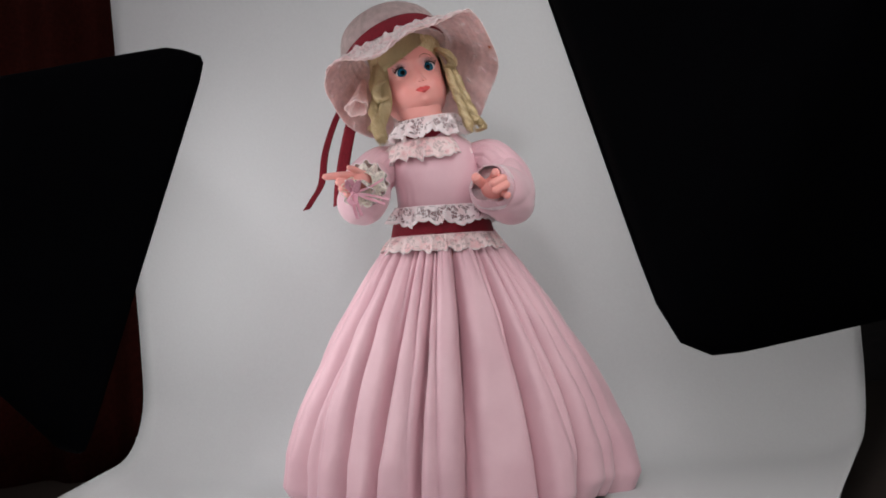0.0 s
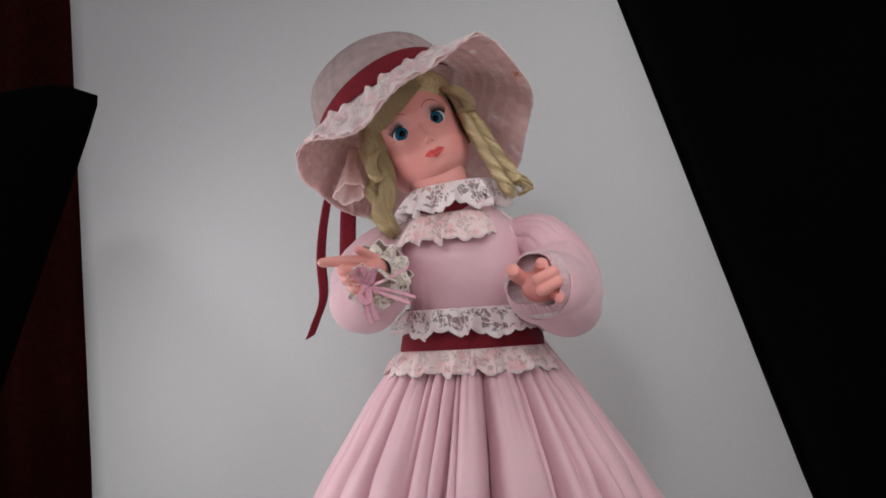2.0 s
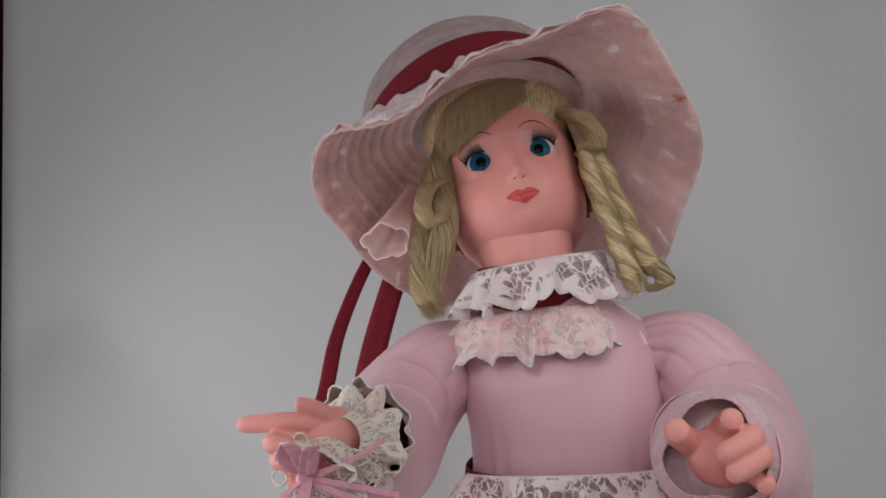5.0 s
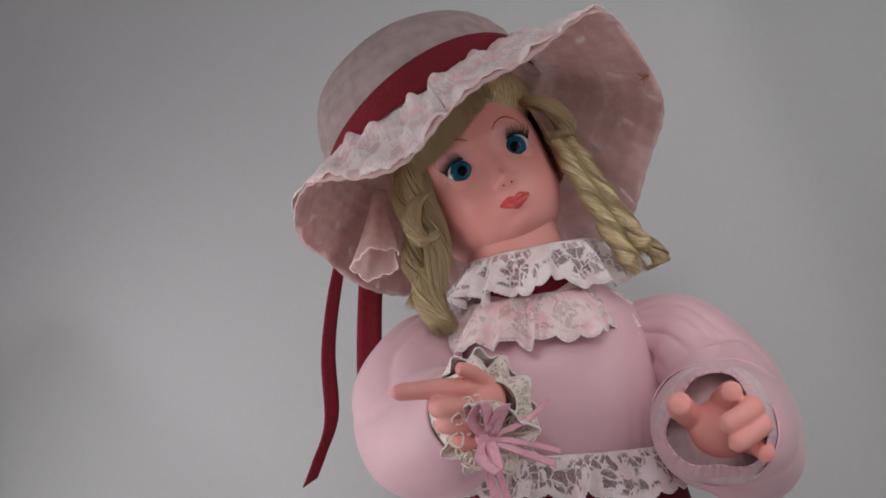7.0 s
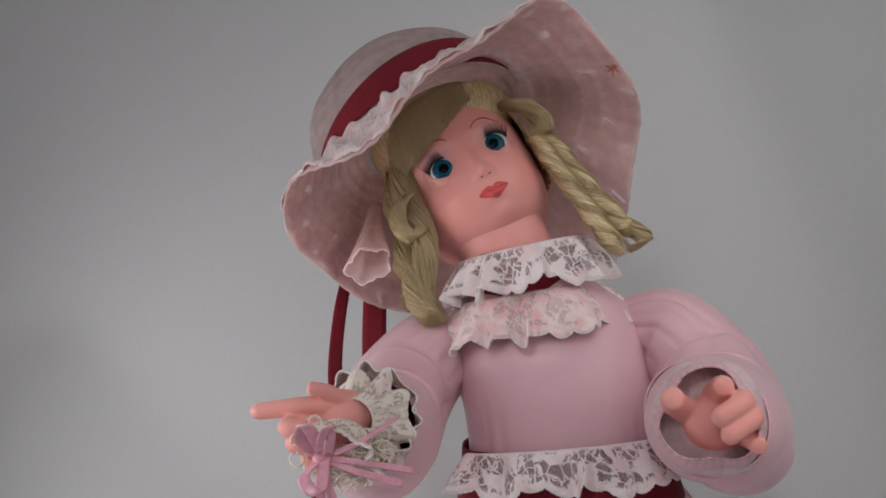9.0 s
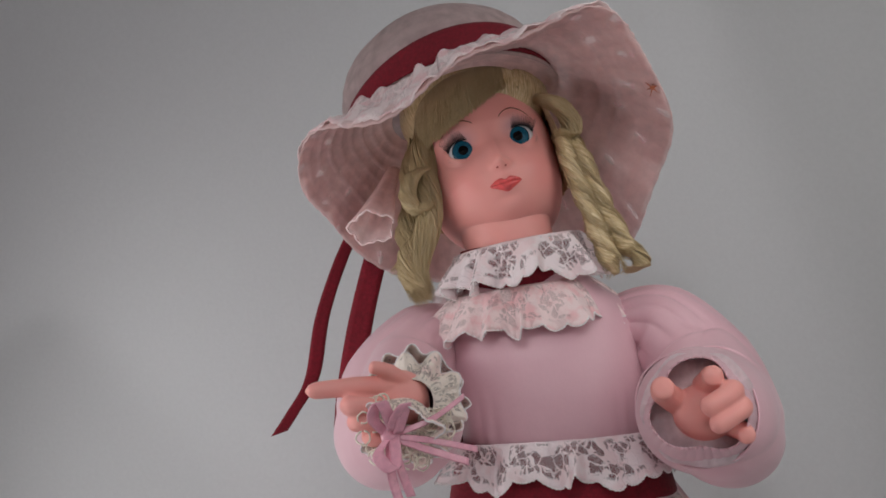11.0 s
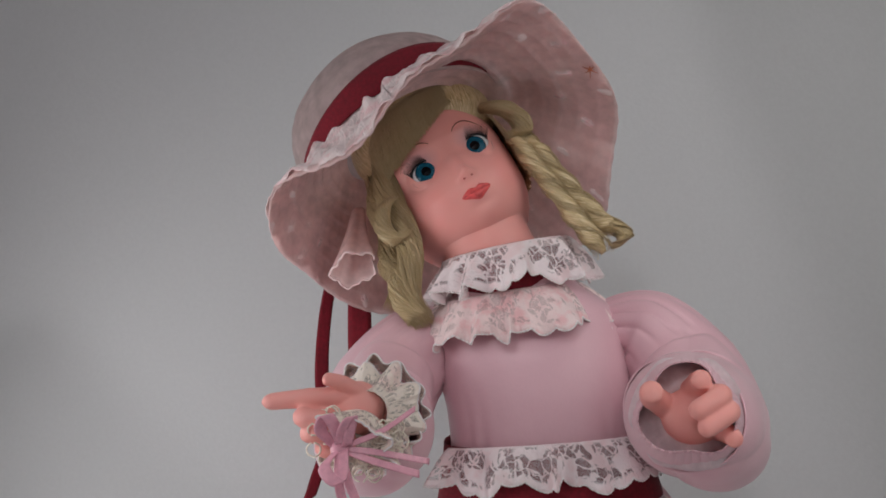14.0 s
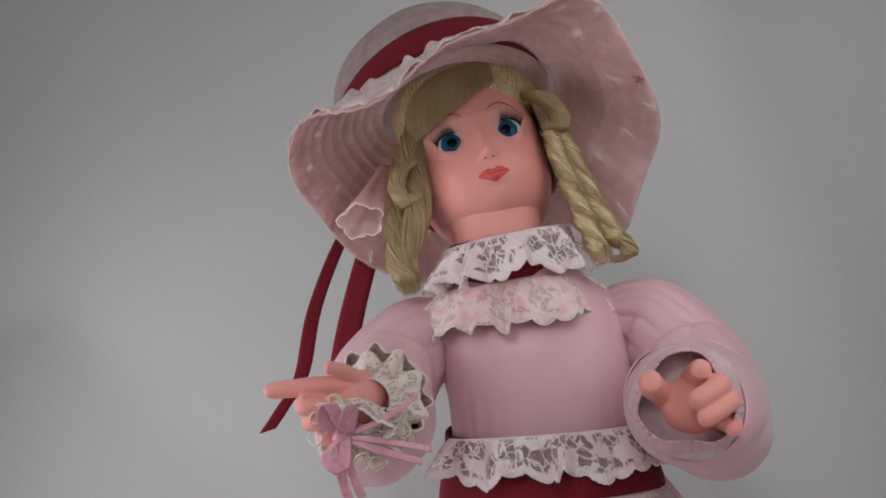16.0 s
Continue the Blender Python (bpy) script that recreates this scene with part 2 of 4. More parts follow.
class Shape:
    """Collects several surfaces into one mesh."""

    def __init__(self):
        self.v, self.f, self.s, self.uv = [], [], [], []

    def add(self, verts, faces, slot=0, uvs=None):
        base = len(self.v)
        self.v += [tuple(v) for v in verts]
        self.f += [tuple(i + base for i in f) for f in faces]
        self.s += [slot] * len(faces)
        self.uv += list(uvs) if uvs is not None else [(v[0] + v[1], v[2]) for v in verts]
        return self

    def make(self, name, mats, parent=None, label="", smooth=True):
        return mesh_object(name, self.v, self.f, mats, self.s, self.uv, smooth, parent, label)


def grid(fn, nu, nv, closed=False, length=1.0):
    """A surface fn(u, v), u and v from 0 to 1; closed: joins u's ends."""
    verts, uvs, faces = [], [], []
    for j in range(nv + 1):
        for i in range(nu if closed else nu + 1):
            u, v = i / nu, j / nv
            verts.append(fn(u, v))
            uvs.append((u * length, v))
    row = nu if closed else nu + 1
    for j in range(nv):
        for i in range(nu):
            a, b = j * row + i, j * row + (i + 1) % row
            faces.append((a, b, b + row, a + row))
    return verts, faces, uvs


def smooth_path(points, n):
    """n + 1 points along a Catmull-Rom curve."""
    p = [np.array(q, float) for q in points]
    p = [2 * p[0] - p[1]] + p + [2 * p[-1] - p[-2]]
    out = []
    for k in range(n + 1):
        s = k / n * (len(p) - 3)
        i = min(int(s), len(p) - 4)
        t = s - i
        a, b, c, d = p[i:i + 4]
        out.append(0.5 * (2 * b + (c - a) * t + (2 * a - 5 * b + 4 * c - d) * t * t + (3 * b - a - 3 * c + d) * t ** 3))
    return out


def tube(path, radius, seg=8, cap=True, squash=None):
    """A tube along points; radius: a number or a function (s, angle) of 0..1 along and the angle."""
    pts = [np.array(p, float) for p in path]
    n = len(pts)
    tang = [pts[min(i + 1, n - 1)] - pts[max(i - 1, 0)] for i in range(n)]
    tang = [t / (np.linalg.norm(t) + 1e-12) for t in tang]
    ref = np.array((0, 0, 1.0)) if abs(tang[0][2]) < 0.8 else np.array((1.0, 0, 0))
    side = np.cross(tang[0], ref)
    side /= np.linalg.norm(side)
    verts, faces, uvs = [], [], []
    for i in range(n):
        side = side - tang[i] * (side @ tang[i])
        side /= np.linalg.norm(side) + 1e-12
        up = np.cross(side, tang[i])
        for k in range(seg):
            a = 2 * math.pi * k / seg
            r = radius(i / (n - 1), a) if callable(radius) else radius
            verts.append(pts[i] + (side * math.cos(a) + up * math.sin(a) * (squash or 1.0)) * r)
            uvs.append((i / (n - 1) * 0.1, k / seg))
    for i in range(n - 1):
        for k in range(seg):
            a, b = i * seg + k, i * seg + (k + 1) % seg
            faces.append((a, b, b + seg, a + seg))
    if cap:
        faces.append(tuple(range(seg))[::-1])
        faces.append(tuple(range((n - 1) * seg, n * seg)))
    return verts, faces, uvs


def ball(centre, radii, nu=20, nv=14):
    c = np.array(centre, float)
    r = np.array(radii, float) if not isinstance(radii, (int, float)) else np.array([radii] * 3, float)

    def fn(u, v):
        a, b = 2 * math.pi * u, math.pi * v
        return c + r * np.array((math.cos(a) * math.sin(b), math.sin(a) * math.sin(b), math.cos(b)))
    return grid(fn, nu, nv, True)


def solid(ob, thickness, offset=0.0):
    m = ob.modifiers.new("thickness", "SOLIDIFY")
    m.thickness, m.offset = thickness, offset
    return ob


def lerp_table(table, z):
    return float(np.interp(z, [r[0] for r in table], [r[1] for r in table]))


def box(name, x0, x1, y0, y1, z0, z1, mat):
    v = [(x, y, z) for z in (z0, z1) for y in (y0, y1) for x in (x0, x1)]
    f = [(0, 2, 3, 1), (4, 5, 7, 6), (0, 1, 5, 4), (2, 6, 7, 3), (0, 4, 6, 2), (1, 3, 7, 5)]
    return mesh_object(name, v, f, mat, smooth=False)


# ---- the room round the set: dark behind, unseen pale sides added to bounce light ----
for name, dims, mat, label in (
        ("floor", (-1.9, 1.9, -2.6, 1.2, -0.06, -0.012), DARK_FLOOR, "dark wooden floor under the photo set"),
        ("ceiling", (-1.9, 1.9, -2.6, 1.2, 2.4, 2.5), BOUNCE_WALL, "unseen pale ceiling, added to bounce light"),
        ("wall_back", (-1.9, 1.9, 1.2, 1.3, -0.06, 2.5), SHADED_WALL, "wall behind the paper, its unlit darkness put into the colour"),
        ("wall_front", (-1.9, 1.9, -2.7, -2.6, -0.06, 2.5), BOUNCE_WALL, "unseen pale wall, added to bounce light"),
        ("wall_left", (-2.0, -1.9, -2.7, 1.3, -0.06, 2.5), BOUNCE_WALL, "unseen pale wall, added to bounce light"),
        ("wall_right", (1.9, 2.0, -2.7, 1.3, -0.06, 2.5), BOUNCE_WALL, "unseen pale wall, added to bounce light")):
    tagged(box(name, *dims, mat), label, "ceiling" if name == "ceiling" else "floor" if name == "floor" else "wall", kind="structure")

# a globe lamp under the ceiling, behind the camera: the small spark in the doll's eyes
ROOM_LAMP = (-0.32, -1.95, 1.50)
ceiling_lamp = new("ceiling_lamp")
ceiling_lamp.location = (ROOM_LAMP[0], ROOM_LAMP[1], 2.4)
tagged(ceiling_lamp, "lit white glass globe lamp hanging under the ceiling", "ceiling lamp")
mesh_object("canopy", *tube([(0, 0, 0), (0, 0, -0.012), (0, 0, -0.025)], lambda s, a: 0.05 - 0.02 * s, 28)[:2], BLACK_METAL, parent=ceiling_lamp)
mesh_object("rod", *tube([(0, 0, -0.02), (0, 0, -0.4), (0, 0, -0.80)], 0.006, 10)[:2], BLACK_METAL, parent=ceiling_lamp)
globe = mesh_object("globe", *ball((0, 0, -0.90), 0.13, 32, 22)[:2], glow("lit_globe", (1.0, 0.97, 1.0), 8.0), parent=ceiling_lamp, label="glowing white glass globe")
bulb = bpy.data.lights.new("ceiling_lamp_light", "POINT")
bulb.energy, bulb.color, bulb.shadow_soft_size = ROOM_WATTS, (0.99, 0.955, 1.0), 0.16
lamp_light = new("ceiling_lamp_light", bulb)
lamp_light.location = (ROOM_LAMP[0], ROOM_LAMP[1], ROOM_LAMP[2])
globe.visible_shadow = False

# curtain beside the paper, in soft folds
def curtain_point(u, v):
    x = -1.85 + 1.40 * u
    fold = 0.030 * math.sin(2 * math.pi * (7.5 * u + 0.25 * math.sin(9 * u))) + 0.010 * math.sin(41 * u + 2 * v)
    return (x, 0.42 + fold * (0.6 + 0.4 * v), 2.2 - 2.212 * v)


curtain = mesh_object("curtain", *grid(curtain_point, 160, 14)[:2], CURTAIN)
solid(curtain, 0.003)
tagged(curtain, "dark reddish-brown curtain hanging in folds beside the paper", "curtain")


# ---- paper sweep ----
def sweep_profile(s):
    """y and z along the paper, from its top down the wall, round the bend and out over the floor."""
    r, wall_y, ground = 0.15, 0.245, 0.02
    top, run = 1.75, 1.05
    straight, bend = top - ground - r, r * math.pi / 2
    d = s * (straight + bend + run)
    if d < straight:
        return wall_y - 0.006 * (d / straight), top - d
    if d < straight + bend:
        a = (d - straight) / r
        return wall_y - 0.006 - r + r * math.cos(a), ground + r - r * math.sin(a)
    return wall_y - 0.006 - r - (d - straight - bend), ground


def sweep_point(u, v):
    y, z = sweep_profile(v)
    left = -0.590 - 0.035 * (z - 0.45)
    x = left + (0.745 - left) * u
    curl = max(0.0, (0.10 - u) / 0.10) ** 2 * 0.055 + max(0.0, (u - 0.92) / 0.08) ** 2 * 0.03
    low = min(1.0, max(0.0, (0.28 - z) / 0.26))
    ripple = 0.0015 * math.sin(7 * u + 3 * v) + 0.001 * math.sin(23 * u * v)
    return (x + 0.012 * low * (u - 0.5) - 0.15 * u ** 5 * max(0.0, 0.24 - y) / 0.3, y + ripple, z + curl * low)


paper = mesh_object("backdrop_paper", *grid(sweep_point, 60, 110)[:2], PAPER)
solid(paper, 0.0012)
tagged(paper, "matt white paper sweep curving from wall to floor", "backdrop", kind="structure")


# ---- softboxes ----
def softbox(corner, u, h, height, width, watts, label, drop, swell):
    """corner: the rim's corner nearest the picture's middle; u: up its edge, h: along its lower edge."""
    u, h = Vector(u).normalized(), Vector(h).normalized()
    n = u.cross(h).normalized()
    if n.y < 0:
        n = -n
    corner = Vector(corner) if not drop else Vector(corner) - u * height
    root = new("softbox")
    tagged(root, label, "studio light", "softboxes beside the set")

    def rim(a, b, out=0.0, inset=0.0):
        return corner + h * (inset + a * (width - 2 * inset)) + u * (inset + b * (height - 2 * inset)) + n * out
    centre = rim(0.5, 0.5)
    foot = centre - n * 0.43 + h * 0.20
    root.location = foot.x, foot.y, -0.012
    bpy.context.view_layer.update()
    offset = root.location.copy()

    def rounded(k, grow, out):
        """A point on a rounded rectangle of the rim's size, k from 0 to 1."""
        a = 2 * math.pi * k
        c, s = math.cos(a), math.sin(a)
        p = 16.0
        q = (abs(c) ** p + abs(s) ** p) ** (-1 / p)
        return centre + h * (c * q * (width / 2 + grow)) + u * (s * q * (height / 2 + grow)) + n * out - offset

    # cloth shell: lip, flaring sides and the back ring
    lip = 0.0 if drop else 0.012
    rings = [(0.0, lip), (0.004, 0.0), (0.003, -0.018), (0.0, -0.03), (-0.03, -0.08), (-0.085, -0.17), (-0.15, -0.28), (-0.19, -0.36)]

    def shell(k, v):
        s = v * (len(rings) - 1)
        i = min(int(s), len(rings) - 2)
        f = s - i
        g, o = rings[i][0] * (1 - f) + rings[i + 1][0] * f, rings[i][1] * (1 - f) + rings[i + 1][1] * f
        sag = 0.006 * math.sin(4 * math.pi * k) * math.sin(math.pi * v)
        return rounded(k, g, o + sag)
    cover = mesh_object("cover", *grid(shell, 96, 21, True)[:2], BLACK_CLOTH, parent=root, label="black nylon cover with piped rim")
    solid(cover, 0.003)
    seam = [rounded(k / 96, 0.004, 0.0 if drop else 0.004) for k in range(97)]
    mesh_object("rim", *tube(seam, 0.0018 if drop else 0.004, 6, False)[:2], BLACK_CLOTH, parent=root, label="black piped rim")

    def face(a, b):
        bulge = swell * max(0.0, math.sin(math.pi * a) * math.sin(math.pi * b)) ** 0.14
        x, y = 2 * a - 1, 2 * b - 1
        x, y = x * (1 - 0.06 * y ** 8), y * (1 - 0.06 * x ** 8)
        return rim(0.5 + 0.5 * x, 0.5 + 0.5 * y, bulge - 0.006, 0.005) - offset
    mesh_object("diffuser", *grid(face, 80, 80)[:2], DIFFUSER, parent=root, label="glowing white diffuser cloth")
    back = centre - n * 0.36 - offset
    mesh_object("lamp_head", *tube([back, back - n * 0.06, back - n * 0.14], 0.055, 20)[:2], BLACK_METAL, parent=root)
    mesh_object("stand", *tube([(0, 0, 0.0), (0, 0, back.z * 0.6), (0, 0, back.z)], 0.012, 12)[:2], BLACK_METAL, parent=root)
    mesh_object("bracket", *tube([Vector((0, 0, back.z)), back - n * 0.08], 0.012, 12)[:2], BLACK_METAL, parent=root)
    for k in range(3):
        a = 2 * math.pi * k / 3 + 0.4
        end = (-abs(0.24 * math.cos(a)) if n.x > 0 else abs(0.24 * math.cos(a)), 0.24 * math.sin(a), 0.008)
        mesh_object("leg", *tube([(0, 0, 0.2), end], 0.008, 10)[:2], BLACK_METAL, parent=root)
    data = bpy.data.lights.new("softbox_lamp", "AREA")
    data.shape, data.size, data.size_y, data.energy, data.color = "RECTANGLE", width * 0.92, height * 0.92, watts, (0.955, 0.96, 1.0)
    lamp = new("softbox_lamp", data)
    at = centre + n * max(0.036, swell + 0.004)
    z_axis, y_axis = -n, u
    x_axis = y_axis.cross(z_axis)
    lamp.matrix_world = Matrix(((x_axis.x, y_axis.x, z_axis.x, at.x), (x_axis.y, y_axis.y, z_axis.y, at.y),
                                (x_axis.z, y_axis.z, z_axis.z, at.z), (0, 0, 0, 1)))
    return root


softbox((-0.270, -0.336, 0.656), (0.349, 0.01, 0.937), (-0.565, 0.802, 0.202), 0.52, 0.40, LEFT_WATTS,
        "black square softbox with lit white front, tilted", True, 0.013)
softbox((0.219, -0.702, 0.287), (-0.115, 0.588, 0.80), (0.98, 0.11, 0.15), 0.94, 0.46, RIGHT_WATTS,
        "large black softbox tilted downwards towards the doll", False, 0.012)

# ---- where the moving parts turn ----
NECK = Vector((-0.0121, -0.0048, 0.5934))
ARM = Vector((-0.105, -0.02, 0.55))

# ---- dress ----
dress = new("dress")
tagged(dress, "long pale pink satin dress with lace frills and velvet bands", "doll dress")

SKIRT_W = [(0.02, 0.252), (0.05, 0.270), (0.10, 0.264), (0.17, 0.240), (0.20, 0.226), (0.30, 0.172), (0.38, 0.120), (0.42, 0.090), (0.445, 0.074)]
SKIRT_F = [(0.02, 0.205), (0.05, 0.215), (0.10, 0.205), (0.17, 0.185), (0.25, 0.158), (0.30, 0.138), (0.38, 0.100), (0.42, 0.078), (0.445, 0.066)]


def skirt_point(u, v):
    z = 0.445 - 0.425 * v
    a = 2 * math.pi * u
    w, f = lerp_table(SKIRT_W, z), lerp_table(SKIRT_F, z)
    back = 0.55 + 0.25 * (1 - v)
    c, s = math.sin(a), -math.cos(a)
    depth = f if s < 0 else f * back
    phase = 12 * a + 1.0 * math.sin(2 * a + 0.7) + 0.55 * math.sin(5 * a + 2.0) + 0.35 * math.sin(9 * a + 1)
    wave = math.sin(phase + 0.5 * v * math.sin(5 * a))
    fold = (1 - abs(wave)) ** 2.6
    fold2 = (1 - abs(math.sin(0.75 * phase + 0.9 * v + 0.6))) ** 3.2
    gather = (1 - abs(math.sin(27 * a + 2 * math.sin(5 * a)))) ** 2 * max(0.0, 1 - v * 3.2)
    depth_f = 0.017 * min(1, v * 9) * (1 - 0.4 * v) * fold + 0.066 * min(1, v * 2.0) * fold2 + 0.005 * gather * min(1, v * 20)
    full = 0.016 * v * math.sin(4 * a + 1.0 + 0.8 * v) + 0.011 * v * math.sin(7 * a + 4 * v) + 0.004 * v * math.sin(17 * a - 6 * v + 3 * math.sin(8 * v))
    full += 0.010 * v * math.exp(-((v - 0.72) / 0.16) ** 2) * math.sin(6 * a + 2.4)
    r = 1 - (depth_f - full * 0.7) / max(w, 0.05)
    hem = 0.006 * math.sin(8 * a) * v ** 4
    return (0.004 + w * c * r, depth * s * r, z + hem)


skirt = mesh_object("skirt", *grid(skirt_point, 520, 72, True)[:2], SATIN, parent=dress, label="full gathered pink satin skirt")
solid(skirt, 0.001)

BODICE_W = [(0.43, 0.076), (0.455, 0.069), (0.48, 0.068), (0.52, 0.070), (0.55, 0.070), (0.567, 0.066), (0.58, 0.052), (0.592, 0.040), (0.60, 0.035)]
BODICE_F = [(0.43, 0.070), (0.455, 0.070), (0.50, 0.070), (0.53, 0.067), (0.56, 0.058), (0.58, 0.048), (0.60, 0.036)]


def ring(a, z, grow=0.0, table_w=BODICE_W, table_f=BODICE_F):
    """A point round the torso at height z; angle 0 is the front."""
    w, f = lerp_table(table_w, z) + grow, lerp_table(table_f, z) + grow
    lean = 0.003 - 0.012 * max(0.0, (z - 0.50) / 0.10)
    c, s = math.sin(a), -math.cos(a)
    p = 2.5
    q = (abs(c) ** p + abs(s) ** p) ** (-1 / p)
    return np.array((lean + w * c * q, (f if s < 0 else 0.055 + grow) * s * q, z))


def bodice_point(u, v):
    a = 2 * math.pi * u
    z = 0.43 + 0.17 * v
    p = ring(a, z)
    low = max(0.0, 1 - v / 0.5)
    pleat = 0.0022 * low * (math.exp(-((a - 0.62) / 0.05) ** 2) + math.exp(-((a - 0.75) / 0.04) ** 2)
                            + math.exp(-((2 * math.pi - a - 0.62) / 0.05) ** 2) + math.exp(-((2 * math.pi - a - 0.78) / 0.04) ** 2))
    crease = 0.0004 * math.sin(9 * a + 5 * v) * low
    k = 1 - (pleat + crease) / 0.066
    return (p[0] * k, p[1] * k, p[2])


solid(mesh_object("bodice", *grid(bodice_point, 220, 40, True)[:2], SATIN, parent=dress, label="smooth pink satin bodice"), 0.001)


def band(name, z0, z1, grow, mat, label, n=120):
    def fn(u, v):
        p = ring(2 * math.pi * u, z0 + (z1 - z0) * v, grow + 0.0012 * math.sin(math.pi * v))
        return (p[0], p[1], p[2] - 0.006 * math.cos(2 * math.pi * u) + 0.003)
    return solid(mesh_object(name, *grid(fn, n, 10, True)[:2], mat, parent=dress, label=label), 0.0012)


band("waistband", 0.424, 0.474, 0.0048, VELVET, "dark red velvet waistband")


def ruffle(name, centre, top, drop, flare, folds, amp, mat, label, seed, parent=dress, scallops=21, arc=(0.0, 1.0), sag=0.0, fall=0.0, square=2.0):
    """A gathered lace strip. top: half width, half depth and height of its upper edge; it hangs by drop and stands out by flare."""
    rnd = random.Random(seed)
    shift = [rnd.uniform(0, 6.28) for _ in range(6)]
    w, f, z = top

    def fn(u, v):
        k = arc[0] + (arc[1] - arc[0]) * u + 0.5
        a = 2 * math.pi * k
        ph = folds * a + 1.4 * math.sin(3 * a + shift[0]) + 0.9 * math.sin(5 * a + shift[1])
        wob = math.sin(ph) + 0.45 * math.sin(2.3 * ph + shift[2])
        e = v ** 0.8
        out = flare * e + amp * e * wob
        hang = drop * v * (1 + 0.05 * math.sin(ph * 0.5 + shift[3])) + 0.0042 * v ** 5 * abs(math.sin(scallops * a)) ** 0.7
        slide = 0.5 * amp * e * math.cos(ph)
        q = (abs(math.sin(a)) ** square + abs(math.cos(a)) ** square) ** (-1 / square)
        x = centre[0] + (w + out) * q * math.sin(a) + slide * math.cos(a)
        y = centre[1] - (f + out) * q * math.cos(a) + slide * math.sin(a)
        return (x, y, z - hang - sag * math.cos(a) - fall * math.sin(a) - 0.002 * amp / 0.004 * e * math.cos(ph))
    nu = int(1100 * (arc[1] - arc[0]))
    v, fc, uv = grid(fn, nu, 14, arc == (0.0, 1.0), length=2 * math.pi * max(w, f) * 1.5 * (arc[1] - arc[0]))
    strip_lace = solid(mesh_object(name, v, fc, mat, uvs=uv, parent=parent, label=label), 0.0006)
    hem = [fn(k / nu, 1.0) for k in range(nu + 1)]
    mesh_object("cord_edge", *tube(hem, lambda s, a: 0.00062 * (1 + 0.5 * math.sin(s * nu * 1.7)), 5, False)[:2], CORD, parent=strip_lace, label="thin white corded edge")
    return strip_lace


ruffle("waist_lace", (0, 0), (0.0765, 0.0785, 0.474), 0.0245, 0.0105, 11, 0.0075, LACE, "gathered white lace over the waistband", 1, arc=(0.355, 0.74), sag=0.002, square=2.5)
ruffle("peplum_lace", (0.003, 0), (0.080, 0.077, 0.431), 0.022, 0.015, 19, 0.0045, LACE_PINK, "gathered pink lace below the waistband", 2, sag=0.003, square=2.5)


def neck_band(u, v):
    a = 2 * math.pi * u
    return (-0.013 + 0.043 * math.sin(a), -0.004 - (0.046 if math.cos(a) > 0 else 0.038) * math.cos(a), 0.568 + 0.046 * v - 0.004 * math.cos(a))


solid(mesh_object("neckband", *grid(neck_band, 80, 8, True)[:2], VELVET, parent=dress, label="dark red velvet neckband"), 0.0012)
ruffle("collar_lace", (-0.013, -0.004), (0.049, 0.051, 0.616), 0.027, 0.013, 10, 0.0080, LACE, "stand-up white lace collar", 3, scallops=14, sag=0.004, fall=-0.006)
ruffle("yoke_lace", (-0.014, -0.004), (0.052, 0.050, 0.584), 0.030, 0.023, 14, 0.0060, LACE_PINK, "pink lace frill round the yoke", 4, scallops=17, sag=0.005, fall=-0.004)


# ---- sleeves and lower arms ----
def sleeve_surface(points, radii, folds, seed, flat=0.92):
    rnd = random.Random(seed)
    s0, s1 = rnd.uniform(0, 6), rnd.uniform(0, 6)

    def radius(s, a):
        base = float(np.interp(s, np.linspace(0, 1, len(radii)), radii))
        gather = max(0.0, 1 - s / 0.35)
        fold = -0.14 * gather ** 0.9 * (1 - abs(math.sin(folds * 0.5 * a + s0 + 1.3 * math.sin(2 * a + s1)))) ** 2
        mid = math.exp(-((s - 0.45) / 0.22) ** 2)
        fold += 0.045 * math.sin(2 * a + 5 * s + s1) - 0.10 * mid * (1 - abs(math.sin(1.5 * a + 2.2 * s + s1))) ** 2.5 - 0.05 * (1 - abs(math.sin(a - 4 * s + s0))) ** 4
        return base * (1 + fold)
    return tube(smooth_path(points, 60), radius, 120, False, flat)


def cuff_lace(points, r0, r1, waves, seed, wave=0.0060, three=0.0):
    """A flared lace cuff from the last two points of an arm's path."""
    a, b = np.array(points[0], float), np.array(points[1], float)
    d = (b - a) / np.linalg.norm(b - a)
    side = np.cross(d, (0, 0, 1.0))
    side /= np.linalg.norm(side)
    up = np.cross(side, d)
    rnd = random.Random(seed)
    s0 = rnd.uniform(0, 6)

    def fn(u, v):
        t = 2 * math.pi * u
        wob = math.sin(waves * t + s0) + 0.5 * math.sin((waves + 3) * t + 1.7 * s0)
        r = (r0 + (r1 - r0) * v + wave * v * wob) * (1 + three * v * math.cos(3 * t + 0.9))
        along = v * (1 + 0.12 * math.sin(3 * t + s0)) + 0.05 * v * abs(math.sin(18 * t))
        return a + (b - a) * along + (side * math.cos(t) + up * math.sin(t)) * r
    return grid(fn, 400, 10, True, length=0.36)


def finger(shape, points, r0, r1, slot=0):
    """A tapering finger with a rounded tip and a nail."""
    path = smooth_path(points, 18)
    def radius(s, a):
        tip = math.sqrt(max(0.0, 1 - ((s - 0.86) / 0.14) ** 2)) if s > 0.86 else 1.0
        knuckle = 1 + 0.06 * math.exp(-((s - 0.45) / 0.09) ** 2)
        return (r0 + (r1 - r0) * s) * knuckle * max(tip, 0.05)
    shape.add(*tube(path, radius, 14)[:2], slot)


